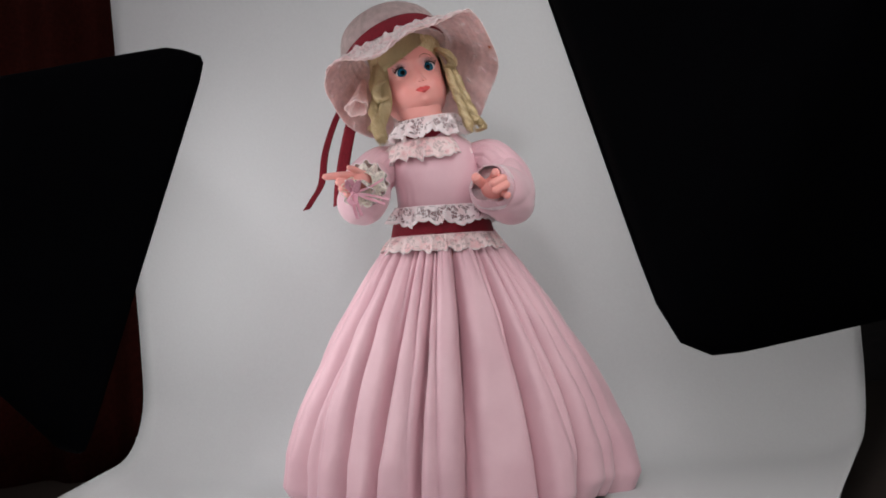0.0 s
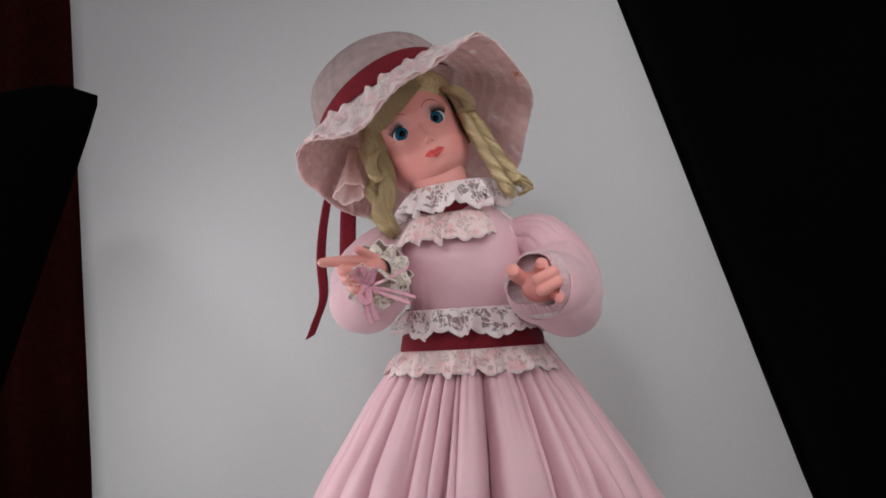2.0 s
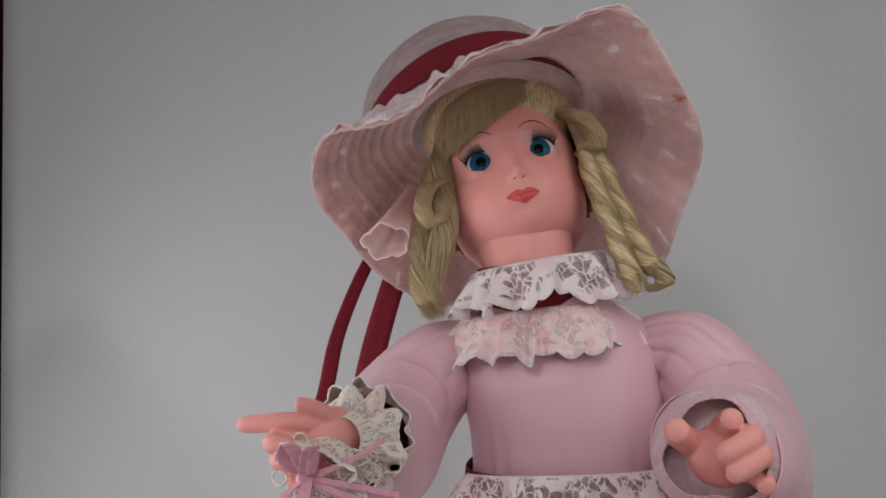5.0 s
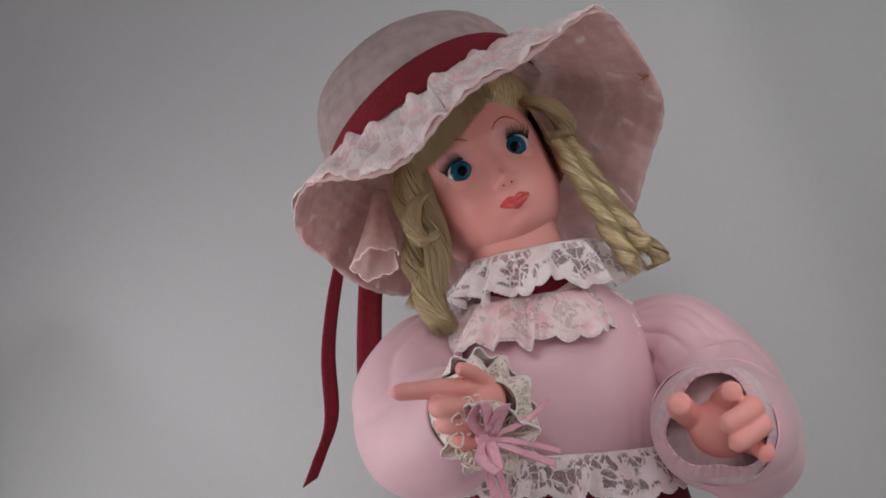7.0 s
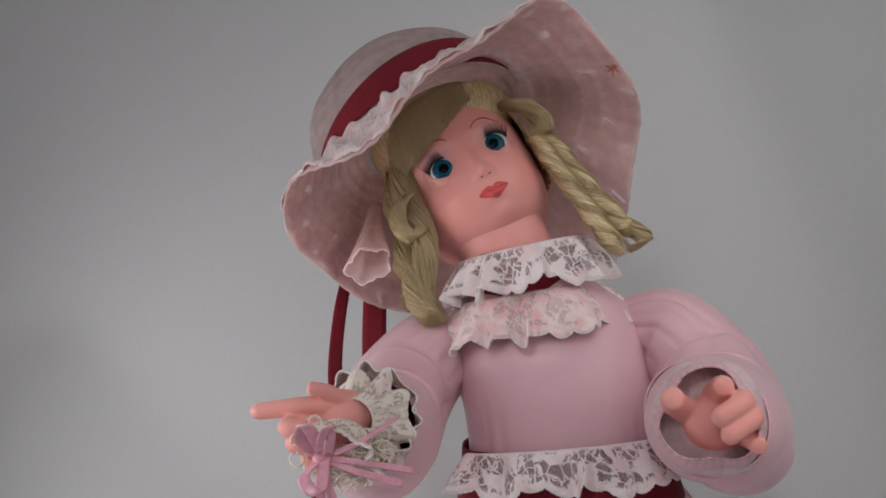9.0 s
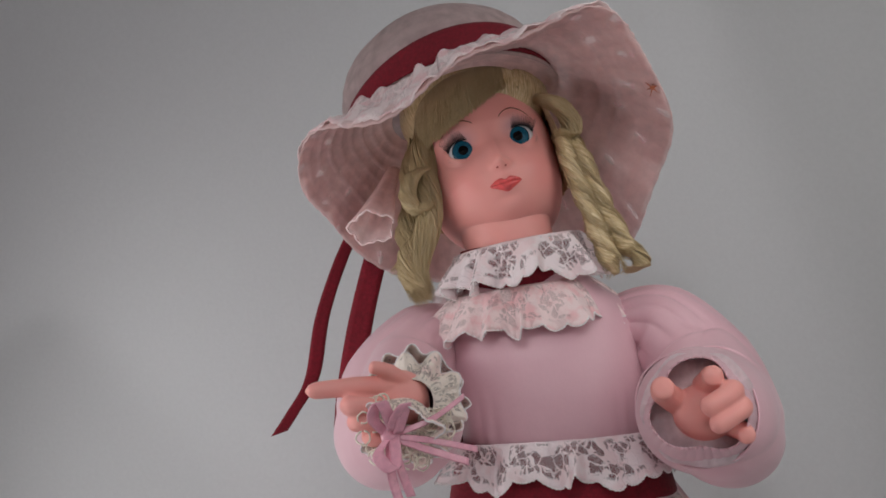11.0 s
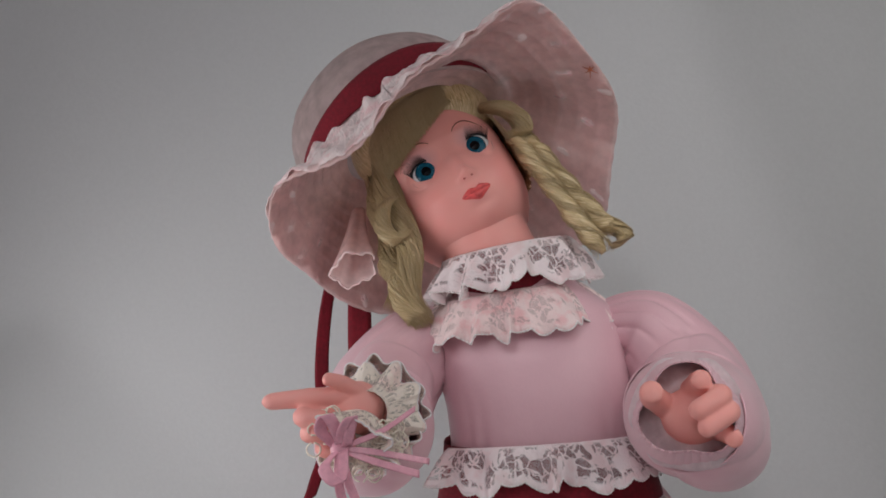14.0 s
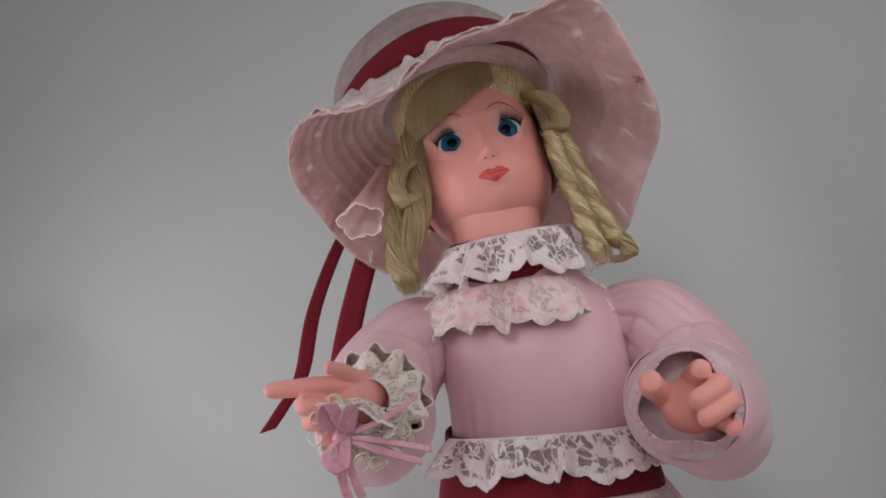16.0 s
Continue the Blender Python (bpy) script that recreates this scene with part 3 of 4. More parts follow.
# the doll's left sleeve, fixed
L_PATH = [(0.050, -0.004, 0.548), (0.085, -0.012, 0.541), (0.108, -0.030, 0.508), (0.108, -0.070, 0.482), (0.095, -0.110, 0.484), (0.083, -0.132, 0.488)]
left_sleeve = solid(mesh_object("sleeve", *sleeve_surface(L_PATH, [0.024, 0.037, 0.044, 0.046, 0.042, 0.038], 13, 5)[:2], SATIN,
                                parent=dress, label="puffed pink satin sleeve, gathered at the shoulder"), 0.001)
cv, cf, cuv = cuff_lace([(0.088, -0.118, 0.486), (0.080, -0.163, 0.489)], 0.0382, 0.0255, 3, 6, 0.0014, 0.15)
solid(mesh_object("cuff", cv, cf, SATIN, uvs=cuv, parent=left_sleeve, label="pink satin sleeve end, turned in at its edge"), 0.0006)

cv, cf, cuv = cuff_lace([(0.083, -0.153, 0.487), (0.0845, -0.143, 0.487)], 0.0150, 0.0335, 6, 16, 0.0012)
solid(mesh_object("lining", cv, cf, CUFF, uvs=cuv, parent=left_sleeve, label="gathered sheer lining"), 0.0006)

# the doll's right sleeve, which swings with the arm; its points are in the dress's space, less ARM
right_sleeve = None
R_PATH = [(-0.050, -0.004, 0.550), (-0.082, -0.010, 0.545), (-0.110, -0.030, 0.518), (-0.120, -0.075, 0.492), (-0.118, -0.120, 0.492), (-0.120, -0.150, 0.500)]


def from_arm(points):
    return [tuple(Vector(p) - ARM) for p in points]


right_sleeve = solid(mesh_object("sleeve", *sleeve_surface(from_arm(R_PATH), [0.024, 0.037, 0.043, 0.044, 0.038, 0.0295], 13, 8)[:2], SATIN,
                                 parent=dress, label="puffed pink satin sleeve, reaching forward"), 0.001)
for near, far, r0, r1, waves, seed, wave, name, label in (
        ((-0.119, -0.146, 0.500), (-0.119, -0.166, 0.506), 0.0275, 0.0290, 11, 9, 0.0022, "cuff", "cream lace cuff, flared"),
        ((-0.125, -0.188, 0.504), (-0.119, -0.166, 0.503), 0.0125, 0.0270, 9, 19, 0.0034, "cuff_frill", "inner cream lace frill"),
        ((-0.126, -0.184, 0.498), (-0.133, -0.194, 0.486), 0.0120, 0.0235, 8, 29, 0.0040, "cuff_frill", "crumpled cream lace frill round the wrist")):
    cv, cf, cuv = cuff_lace(from_arm([near, far]), r0, r1, waves, seed, wave)
    solid(mesh_object(name, cv, cf, LACE_CREAM, uvs=cuv, parent=right_sleeve, label=label), 0.0006)
    rim_line = [cv[-400 + k % 400] for k in range(401)]
    mesh_object("cord_edge", *tube(rim_line, 0.0006, 5, False)[:2], CORD, parent=right_sleeve, label="thin white corded edge")

# loose loops of cord tangled under the wrist
rnd = random.Random(77)
tangle = Shape()
for k in range(70):
    a = rnd.uniform(2.2, 6.6)
    r = rnd.uniform(0.012, 0.027)
    c = Vector((-0.130 + r * math.cos(a), -0.196 + rnd.uniform(-0.006, 0.008), 0.492 + r * 0.85 * math.sin(a))) - ARM
    size, turn, lean = rnd.uniform(0.0022, 0.0048), rnd.uniform(0, 6.28), rnd.uniform(-0.7, 0.7)
    loop = []
    for i in range(15):
        b = 2 * math.pi * i / 14 * 0.93 + turn
        loop.append(np.array(c) + size * np.array((math.cos(b), lean * math.sin(b) + 0.4 * math.cos(2 * b), math.sin(b) * rnd.uniform(0.9, 1.1))))
    tangle.add(*tube(loop, 0.00055, 5)[:2])
ob = tangle.make("lace_tangle", LACE_CORD, right_sleeve, "tangled cream lace loops")
ob["kind"] = "stuff"


def strip(points, width, across, n=24):
    """A flat ribbon along points, its width along the vector across."""
    path = smooth_path(points, n)
    w = np.array(across, float)
    w /= np.linalg.norm(w)
    return grid(lambda u, v: path[min(n, int(round(v * n)))] + w * width * (u - 0.5), 4, n)


bow = new("ribbon_bow")
tagged(bow, "shiny pink satin ribbon bow on the lace cuff", "bow")
C = (-0.140, -0.203, 0.487)
for name, pts, wide, ac in (
        ("loop", [C, (-0.149, -0.209, 0.497), (-0.145, -0.216, 0.505), (-0.138, -0.208, 0.490)], 0.007, (1, 0.3, 0.2)),
        ("loop", [C, (-0.148, -0.214, 0.478), (-0.140, -0.217, 0.470), (-0.138, -0.206, 0.486)], 0.007, (1, 0.2, 0.4)),
        ("loop", [C, (-0.137, -0.214, 0.498), (-0.132, -0.216, 0.503), (-0.136, -0.206, 0.488)], 0.006, (1, 0.2, 0.1)),
        ("ribbon_end", [C, (-0.118, -0.208, 0.494), (-0.098, -0.202, 0.505)], 0.0034, (0.1, 0.2, 1)),
        ("ribbon_end", [C, (-0.118, -0.206, 0.483), (-0.092, -0.198, 0.476)], 0.0034, (0.1, 0.2, 1)),
        ("ribbon_end", [C, (-0.122, -0.206, 0.479), (-0.098, -0.202, 0.470)], 0.004, (0.1, 0.2, 1)),
        ("ribbon_end", [C, (-0.136, -0.208, 0.470), (-0.131, -0.206, 0.455)], 0.005, (1, 0.2, 0.1)),
        ("ribbon_end", [C, (-0.141, -0.208, 0.468), (-0.137, -0.208, 0.451)], 0.005, (1, 0.2, 0.2))):
    solid(mesh_object(name, *strip(from_arm(pts), wide, ac)[:2], RIBBON, parent=bow), 0.0006)
mesh_object("knot", *ball(Vector(C) - ARM, (0.005, 0.004, 0.005), 14, 10)[:2], RIBBON, parent=bow)

# ---- doll: fixed body with the left hand; the head and the right arm turn on it ----
body = Shape()
body.add(*tube(smooth_path([(0, 0, 0.03), (0, 0, 0.3), (0, 0.0, 0.44), (-0.004, 0, 0.52), (-0.010, 0, 0.57)], 30),
               lambda s, a: float(np.interp(s, [0, 0.5, 0.7, 0.9, 1], [0.09, 0.07, 0.055, 0.05, 0.03])), 24)[:2])
grip = Shape()
grip.add(*tube(smooth_path([(0.105, -0.09, 0.488), (0.088, -0.128, 0.490), (0.082, -0.146, 0.491)], 14), lambda s, a: 0.018 + 0.004 * s, 18)[:2])
grip.add(*ball((0.086, -0.148, 0.486), (0.0195, 0.013, 0.0175), 24, 18)[:2])
for pts, a, b in (
        ([(0.070, -0.148, 0.493), (0.062, -0.160, 0.499), (0.0605, -0.172, 0.502)], 0.0078, 0.0066),
        ([(0.086, -0.150, 0.500), (0.089, -0.163, 0.505), (0.088, -0.175, 0.506)], 0.0070, 0.0058),
        ([(0.098, -0.150, 0.497), (0.097, -0.174, 0.496), (0.078, -0.182, 0.487)], 0.0066, 0.0058),
        ([(0.100, -0.150, 0.487), (0.101, -0.173, 0.487), (0.082, -0.182, 0.477)], 0.0066, 0.0056),
        ([(0.098, -0.148, 0.477), (0.103, -0.162, 0.474), (0.103, -0.172, 0.471)], 0.0060, 0.0050)):
    finger(grip, pts, a, b)


def melted(ob, voxel, rounds):
    """Joins overlapping shapes into one smooth skin."""
    m = ob.modifiers.new("join", "REMESH")
    m.mode, m.voxel_size, m.use_smooth_shade = "VOXEL", voxel, True
    m = ob.modifiers.new("soften", "SMOOTH")
    m.factor, m.iterations = 0.5, rounds
    return ob


doll = body.make("doll", [SKIN], label="")
tagged(doll, "mechanical vinyl display doll with painted face, standing on paper", "doll")
melted(grip.make("forearm", [SKIN], doll, "vinyl left forearm with curled fingers"), 0.0009, 5)

arm_shape = Shape()
arm_shape.add(*tube(smooth_path(from_arm([(-0.112, -0.06, 0.50), (-0.120, -0.13, 0.500), (-0.124, -0.165, 0.508)]), 16), lambda s, a: 0.016 - 0.003 * s, 18)[:2])
arm_shape.add(*ball(Vector((-0.130, -0.180, 0.507)) - ARM, (0.016, 0.011, 0.0155), 24, 18)[:2])
for pts, a, b in (
        ([(-0.134, -0.184, 0.514), (-0.158, -0.184, 0.5145), (-0.183, -0.180, 0.514)], 0.0062, 0.0047),
        ([(-0.126, -0.184, 0.515), (-0.138, -0.190, 0.522), (-0.148, -0.192, 0.525)], 0.0048, 0.0037),
        ([(-0.138, -0.182, 0.506), (-0.157, -0.187, 0.505), (-0.158, -0.196, 0.504), (-0.144, -0.199, 0.503)], 0.0056, 0.0050),
        ([(-0.137, -0.182, 0.498), (-0.154, -0.187, 0.496), (-0.155, -0.195, 0.495), (-0.142, -0.198, 0.494)], 0.0054, 0.0048),
        ([(-0.132, -0.182, 0.491), (-0.147, -0.186, 0.488), (-0.148, -0.193, 0.486), (-0.138, -0.196, 0.485)], 0.0050, 0.0044)):
    finger(arm_shape, from_arm(pts), a, b)
doll_arm = melted(arm_shape.make("arm", [SKIN], doll, "vinyl right forearm with a pointing finger"), 0.0009, 5)

# ---- head: one mesh with its painted features, in the neck's space ----
FACE_X, FACE_TURN, FACE_ROLL = -0.0075, math.radians(10), math.radians(8)
HEAD_LOW = 0.0195
HEAD_W = [(HEAD_LOW, 0.003), (0.0202, 0.0095), (0.0220, 0.0165), (0.0250, 0.0235), (0.0290, 0.0318), (0.034, 0.0376), (0.041, 0.0432), (0.050, 0.0478), (0.06, 0.0508), (0.07, 0.0521), (0.08, 0.0535), (0.10, 0.0540), (0.12, 0.0515), (0.14, 0.045), (0.155, 0.035), (0.165, 0.022), (0.171, 0.003)]
# the jaw and chin round off evenly from the cheeks down
HEAD_F = [(HEAD_LOW + 0.0405 * k / 20, 0.003 + 0.0625 * (1 - (1 - k / 20) ** 2.5) ** 0.4) for k in range(20)]
HEAD_F += [(0.06, 0.0655), (0.075, 0.0645), (0.085, 0.0635), (0.10, 0.065), (0.12, 0.065), (0.14, 0.057), (0.155, 0.044), (0.165, 0.028), (0.171, 0.003)]
HEAD_B = [(HEAD_LOW, 0.003), (0.03, 0.02), (0.05, 0.04), (0.08, 0.055), (0.10, 0.06), (0.12, 0.06), (0.14, 0.052), (0.155, 0.040), (0.171, 0.003)]
EYE_X, EYE_Z = 0.0208, 0.0860


def gauss(x, z, cx, cz, sx, sz):
    return math.exp(-((x - cx) / sx) ** 2 - ((z - cz) / sz) ** 2)


def relief(x, z):
    """How far the face stands out from its plain egg."""
    d = 0.0078 * gauss(x, z, 0, 0.0655, 0.0052, 0.0058) + 0.0030 * gauss(x, z, 0, 0.076, 0.0045, 0.009)
    d += 0.0020 * (gauss(x, z, 0.006, 0.0635, 0.003, 0.003) + gauss(x, z, -0.006, 0.0635, 0.003, 0.003))
    d += 0.0034 * gauss(x, z, 0, 0.0480, 0.011, 0.0070) + 0.0022 * gauss(x, z, 0, 0.0330, 0.010, 0.006)
    d -= 0.0010 * gauss(x, z, 0, 0.0400, 0.009, 0.003)
    for s in (-1, 1):
        d += 0.0030 * gauss(x, z, s * 0.029, 0.060, 0.013, 0.013)
        d -= 0.0042 * gauss(x, z, s * EYE_X, EYE_Z, 0.0120, 0.0095)
        d += 0.0014 * gauss(x, z, s * EYE_X, 0.1005, 0.014, 0.006)
    return d


def face_y(x, z):
    w, f = lerp_table(HEAD_W, z), lerp_table(HEAD_F, z)
    return -f * math.sqrt(max(0.0, 1 - min(1.0, abs(x) / w) ** 2.05)) - relief(x, z)


def turned(p):
    """From the face's own space to the neck's space."""
    x, y, z = p
    c, s = math.cos(FACE_ROLL), math.sin(FACE_ROLL)
    x, z = x * c - (z - 0.060) * s, 0.060 + x * s + (z - 0.060) * c
    c, s = math.cos(FACE_TURN), math.sin(FACE_TURN)
    return (FACE_X + x * c - y * s, x * s + y * c, z)


def head_point(u, v):
    t = 2 * u - 1
    a = math.pi * t * (0.55 + 0.45 * t * t)
    z = HEAD_LOW + 0.1515 * (0.5 - 0.5 * math.cos(math.pi * v)) * 0.8 + 0.1515 * v * 0.2
    w, f, b = lerp_table(HEAD_W, z), lerp_table(HEAD_F, z), lerp_table(HEAD_B, z)
    x = w * math.copysign(abs(math.sin(a)) ** (2 / 2.05), math.sin(a))
    if math.cos(a) > 0:
        y = -f * max(0.0, math.cos(a)) ** (2 / 2.05) - relief(x, z) * min(1.0, math.cos(a) * 3)
    else:
        y = -b * math.cos(a)
    return turned((x, y, z))


head = Shape()
hv, hf, _ = grid(head_point, 240, 170, True)
head.add(hv, hf, 0)
head.add([hv[i] for i in range(240)], [tuple(range(240))], 0)
head.add(*tube(smooth_path([(0.000, 0.002, -0.045), (-0.001, -0.003, -0.01), (-0.003, -0.011, 0.016), (-0.005, -0.014, 0.040)], 24),
               lambda s, a: float(np.interp(s, [0, 0.3, 0.55, 0.8, 1], [0.037, 0.0335, 0.0328, 0.0336, 0.0355])), 40)[:2], 0)
# eyes: white, iris and pupil by the angle from the gaze; lids, lashes and brows
ER = 0.0136
for s in (-1, 1):
    c = np.array((s * EYE_X, face_y(s * EYE_X, EYE_Z) + ER - 0.0052, EYE_Z))

    def eye_point(u, v, c=c):
        a, b = 2 * math.pi * u, 0.5 * math.pi * v
        p = Vector((math.sin(b) * math.cos(a), -math.cos(b), math.sin(b) * math.sin(a))) * ER
        p.rotate(Euler((radians(6), 0, radians(-3))))
        return turned(c + np.array(p))
    ev, ef, _ = grid(eye_point, 48, 40, True)
    for j in range(40):
        ang = (j + 0.5) / 40 * 90
        slot = 4 if ang < 16 else 2 if ang < 34.5 else 3 if ang < 39 else 1
        head.add(ev, ef[j * 48:(j + 1) * 48], slot)

    def lid_point(u, v, c=c, s=s):
        """Skin from the eye's opening out to the face."""
        a = 2 * math.pi * u
        hz = 0.0072 if math.sin(a) > 0 else 0.0080
        x0, z0 = 0.0114 * math.cos(a), hz * math.sin(a) + 0.0006 * math.cos(a) * s
        x1, z1 = 0.0182 * math.cos(a), (0.0172 if math.sin(a) > 0 else 0.0152) * math.sin(a)
        y0 = -math.sqrt(max(1e-9, (ER + 0.0007) ** 2 - x0 * x0 - z0 * z0))
        y1 = face_y(c[0] + x1, c[2] + z1) - c[1] + 0.0002
        e = v * v * (3 - 2 * v)
        x, z = x0 + (x1 - x0) * v, z0 + (z1 - z0) * v
        y = y0 + (y1 - y0) * e
        return turned(c + np.array((x, y, z)))
    dv, df, _ = grid(lid_point, 64, 12, True)
    head.add(dv, df, 0)
    rim = []
    for k in range(31):
        b = math.pi * (0.02 + 0.96 * k / 30)
        x, z = 0.0115 * math.cos(b), 0.0072 * math.sin(b) + 0.0006 * math.cos(b) * s
        rim.append(c + np.array((x, -math.sqrt((ER + 0.0010) ** 2 - x * x - z * z), z)))
    head.add(*tube([turned(p) for p in rim], lambda t, a, s=s: 0.00085 * (0.45 + 0.55 * (1 - t if s > 0 else t)), 6)[:2], 6)
    rnd = random.Random(11 + s)
    for k in range(1, 30):
        p = rim[k]
        b = k / 30
        outward = (rim[k][0] - c[0]) / ER
        if outward * s < -0.62:
            continue
        d = np.array((outward * 0.9, -0.42, 0.85 + rnd.uniform(-0.1, 0.1)))
        d /= np.linalg.norm(d)
        ln = 0.0062 + rnd.uniform(-0.0008, 0.0014) + 0.0022 * max(0, outward * s)
        q1, q2 = p + d * ln * 0.5, p + d * ln + np.array((0, 0, 0.0010))
        head.add(*tube([turned(p), turned(q1), turned(q2)], lambda t, a: 0.00042 * (1.1 - t), 4)[:2], 6)
    for k in range(6):
        b = math.pi * ((0.05 + 0.05 * k) if s > 0 else (0.95 - 0.05 * k))
        p = c + np.array((0.0120 * math.cos(b), -0.0066, -0.0080 * math.sin(b)))
        q = p + np.array((s * 0.0022, -0.0006, -0.0026))
        head.add(*tube([turned(p), turned(q)], lambda t, a: 0.00022 * (1.1 - t), 4)[:2], 6)
    brow = []
    for k in range(17):
        t = k / 16
        x = s * (0.0100 + 0.027 * t)
        z = EYE_Z + 0.0150 + 0.0078 * math.sin(math.pi * min(1, t * 0.95)) ** 0.8 - 0.0055 * t ** 2
        brow.append(turned((x, face_y(x, z) - 0.0003, z)))
    head.add(*tube(brow, lambda t, a: 0.00050 * math.sin(math.pi * (0.15 + 0.8 * t)), 6)[:2], 7)
    nostril = (s * 0.0030, face_y(s * 0.0030, 0.0605) - 0.0001, 0.0605)
    head.add(*ball(turned(nostril), (0.0010, 0.0006, 0.0006), 8, 6)[:2], 9)
# lips
LIP_HALF = 0.0118


def lip_point(u, v, upper):
    x = LIP_HALF * (2 * u - 1)
    k = max(0.0, 1 - (x / LIP_HALF) ** 2)
    mid = 0.0480 + 0.0010 * (x / LIP_HALF) ** 2 - 0.0006 * gauss(x, 0, 0, 0, 0.003, 1)
    edge = mid + 0.0047 * k ** 0.8 * (1 - 0.30 * gauss(x, 0, 0, 0, 0.0022, 1)) if upper else mid - 0.0050 * k ** 0.7 * (0.75 + 0.25 * gauss(x, 0, 0, 0, 0.006, 1))
    z = mid + (edge - mid) * v
    return turned((x, face_y(x, z) - 0.00025 - 0.0016 * k * math.sin(math.pi * min(1, v * 0.9 + 0.08)), z))


head.add(*grid(lambda u, v: lip_point(u, v, True), 44, 8)[:2], 8)
head.add(*grid(lambda u, v: lip_point(u, v, False), 44, 8)[:2], 8)
line = [turned((LIP_HALF * (k / 15 - 1) * 0.92, face_y(LIP_HALF * (k / 15 - 1) * 0.92, 0.0482) - 0.0004, 0.0480 + 0.0010 * (k / 15 - 1) ** 2)) for k in range(31)]
head.add(*tube(line, 0.00035, 5)[:2], 9)
FACE = painted_face([turned((s * (EYE_X + 0.001), face_y(s * EYE_X, EYE_Z) - 0.002, EYE_Z + 0.0075)) for s in (-1, 1)],
                    [turned((s * 0.031, face_y(s * 0.031, 0.056), 0.056)) for s in (-1, 1)])
doll_head = head.make("head", [FACE, EYE_WHITE, IRIS, IRIS_RIM, PUPIL, FACE, LASH, BROW, LIPS, LIP_LINE], doll, "pink vinyl head with painted features and blue-green glass eyes")

# ---- wig ----
wig = new("doll_wig")
tagged(wig, "blond doll's wig with fringe and long ringlets", "wig")


def lock(shape, axis, radius, strands, turns, thick, seed, loose=0.12):
    """Loose strands wound round a bent axis; radius a function of 0..1."""
    rnd = random.Random(seed)
    n = 44
    path = smooth_path(axis, n)
    for k in range(strands):
        a0 = 2 * math.pi * k / strands + rnd.uniform(-0.2, 0.2)
        deep = rnd.uniform(0.9, 1.10)
        pts = []
        for i, p in enumerate(path):
            s = i / n
            a = a0 + 2 * math.pi * turns * s
            r = radius(s) * deep * (1 + loose * math.sin(7 * s + a0 * 3))
            pts.append(p + np.array((math.cos(a), math.sin(a) * 0.9, 0.22 * math.sin(a * 2 + a0))) * r)
        t = thick * rnd.uniform(0.8, 1.25)
        v, f, uv = tube(pts, lambda s, a, t=t: t * min(1.0, 0.35 + 6 * s) * min(1.0, 0.25 + 7 * (1 - s)), 5)
        shape.add(v, f, 0, uv)


def build_lock(name, axis, radius, strands, turns, thick, seed, label=""):
    """A ringlet: a smooth twisted roll of hair with a few loose strands over it."""
    sh = Shape()
    core = smooth_path(axis, 90)

    def roll(s, a):
        b = a - 2 * math.pi * turns * s
        ends = min(1.0, 0.45 + 5 * s) * min(1.0, 0.35 + 6 * (1 - s))
        return radius(s) * 1.0 * ends * (1 + 0.08 * math.sin(2 * b + seed) + 0.04 * math.sin(5 * b + 2 * seed) + 0.05 * math.sin(9 * s + seed))
    v, f, uv = tube(core, roll, 56)
    spiral = [(u, (k - turns * u / 0.1) * 1.0) for u, k in uv]
    sh.add(v, f, 0, spiral)
    lock(sh, axis, lambda s: radius(s) * 1.08, strands * 6, turns, 0.00030, seed + 50, 0.10)
    ob = sh.make(name, HAIR, wig, label)
    ob["kind"] = "stuff"
    return ob


def hair_cap(u, v):
    t = 2 * u - 1
    a = math.pi * t
    z = 0.060 + 0.115 * v
    w, f, b = lerp_table(HEAD_W, min(z, 0.1705)) + 0.006, lerp_table(HEAD_F, min(z, 0.1705)) + 0.005, lerp_table(HEAD_B, min(z, 0.1705)) + 0.008
    rip = 1 + 0.02 * math.sin(34 * a) + 0.015 * math.sin(57 * a + 9 * v)
    y = -f * math.cos(a) if math.cos(a) > 0 else -b * math.cos(a)
    return turned((w * math.sin(a) * rip, y * rip, z))


cap_v, cap_f, cap_uv = grid(hair_cap, 160, 24, True)


def shows_face(face):
    c = np.mean([cap_v[i] for i in face], axis=0)
    return c[1] < -0.028 and c[2] < 0.128


mesh_object("hair_cap", cap_v, [f for f in cap_f if not shows_face(f)], HAIR, uvs=[(v * 0.2, u * 8) for u, v in cap_uv], parent=wig)
tv, tf, tuv = ball((-0.014, -0.014, 0.136), (0.060, 0.053, 0.040), 60, 30)
mesh_object("hair_top", tv, tf, HAIR, uvs=[(v * 0.2, u * 6) for u, v in tuv], parent=wig)
fringe = Shape()


def fringe_sheet(u, v):
    x0 = -0.047 + 0.094 * u
    x = x0 * (0.85 + 0.15 * v) - 0.004 * v
    z = 0.160 - (0.058 - 0.032 * min(1.0, max(0.0, (x0 + 0.030) / 0.072)) ** 1.4) * v
    w, f = lerp_table(HEAD_W, z), lerp_table(HEAD_F, z)
    y = -f * math.sqrt(max(0.02, 1 - min(0.99, abs(x) / (w + 0.004)) ** 2.3)) - 0.0028 - 0.009 * math.sin(math.pi * min(1.0, 0.12 + v * 0.88)) ** 1.5
    return turned((x, y - 0.0003 * math.sin(160 * u), z))


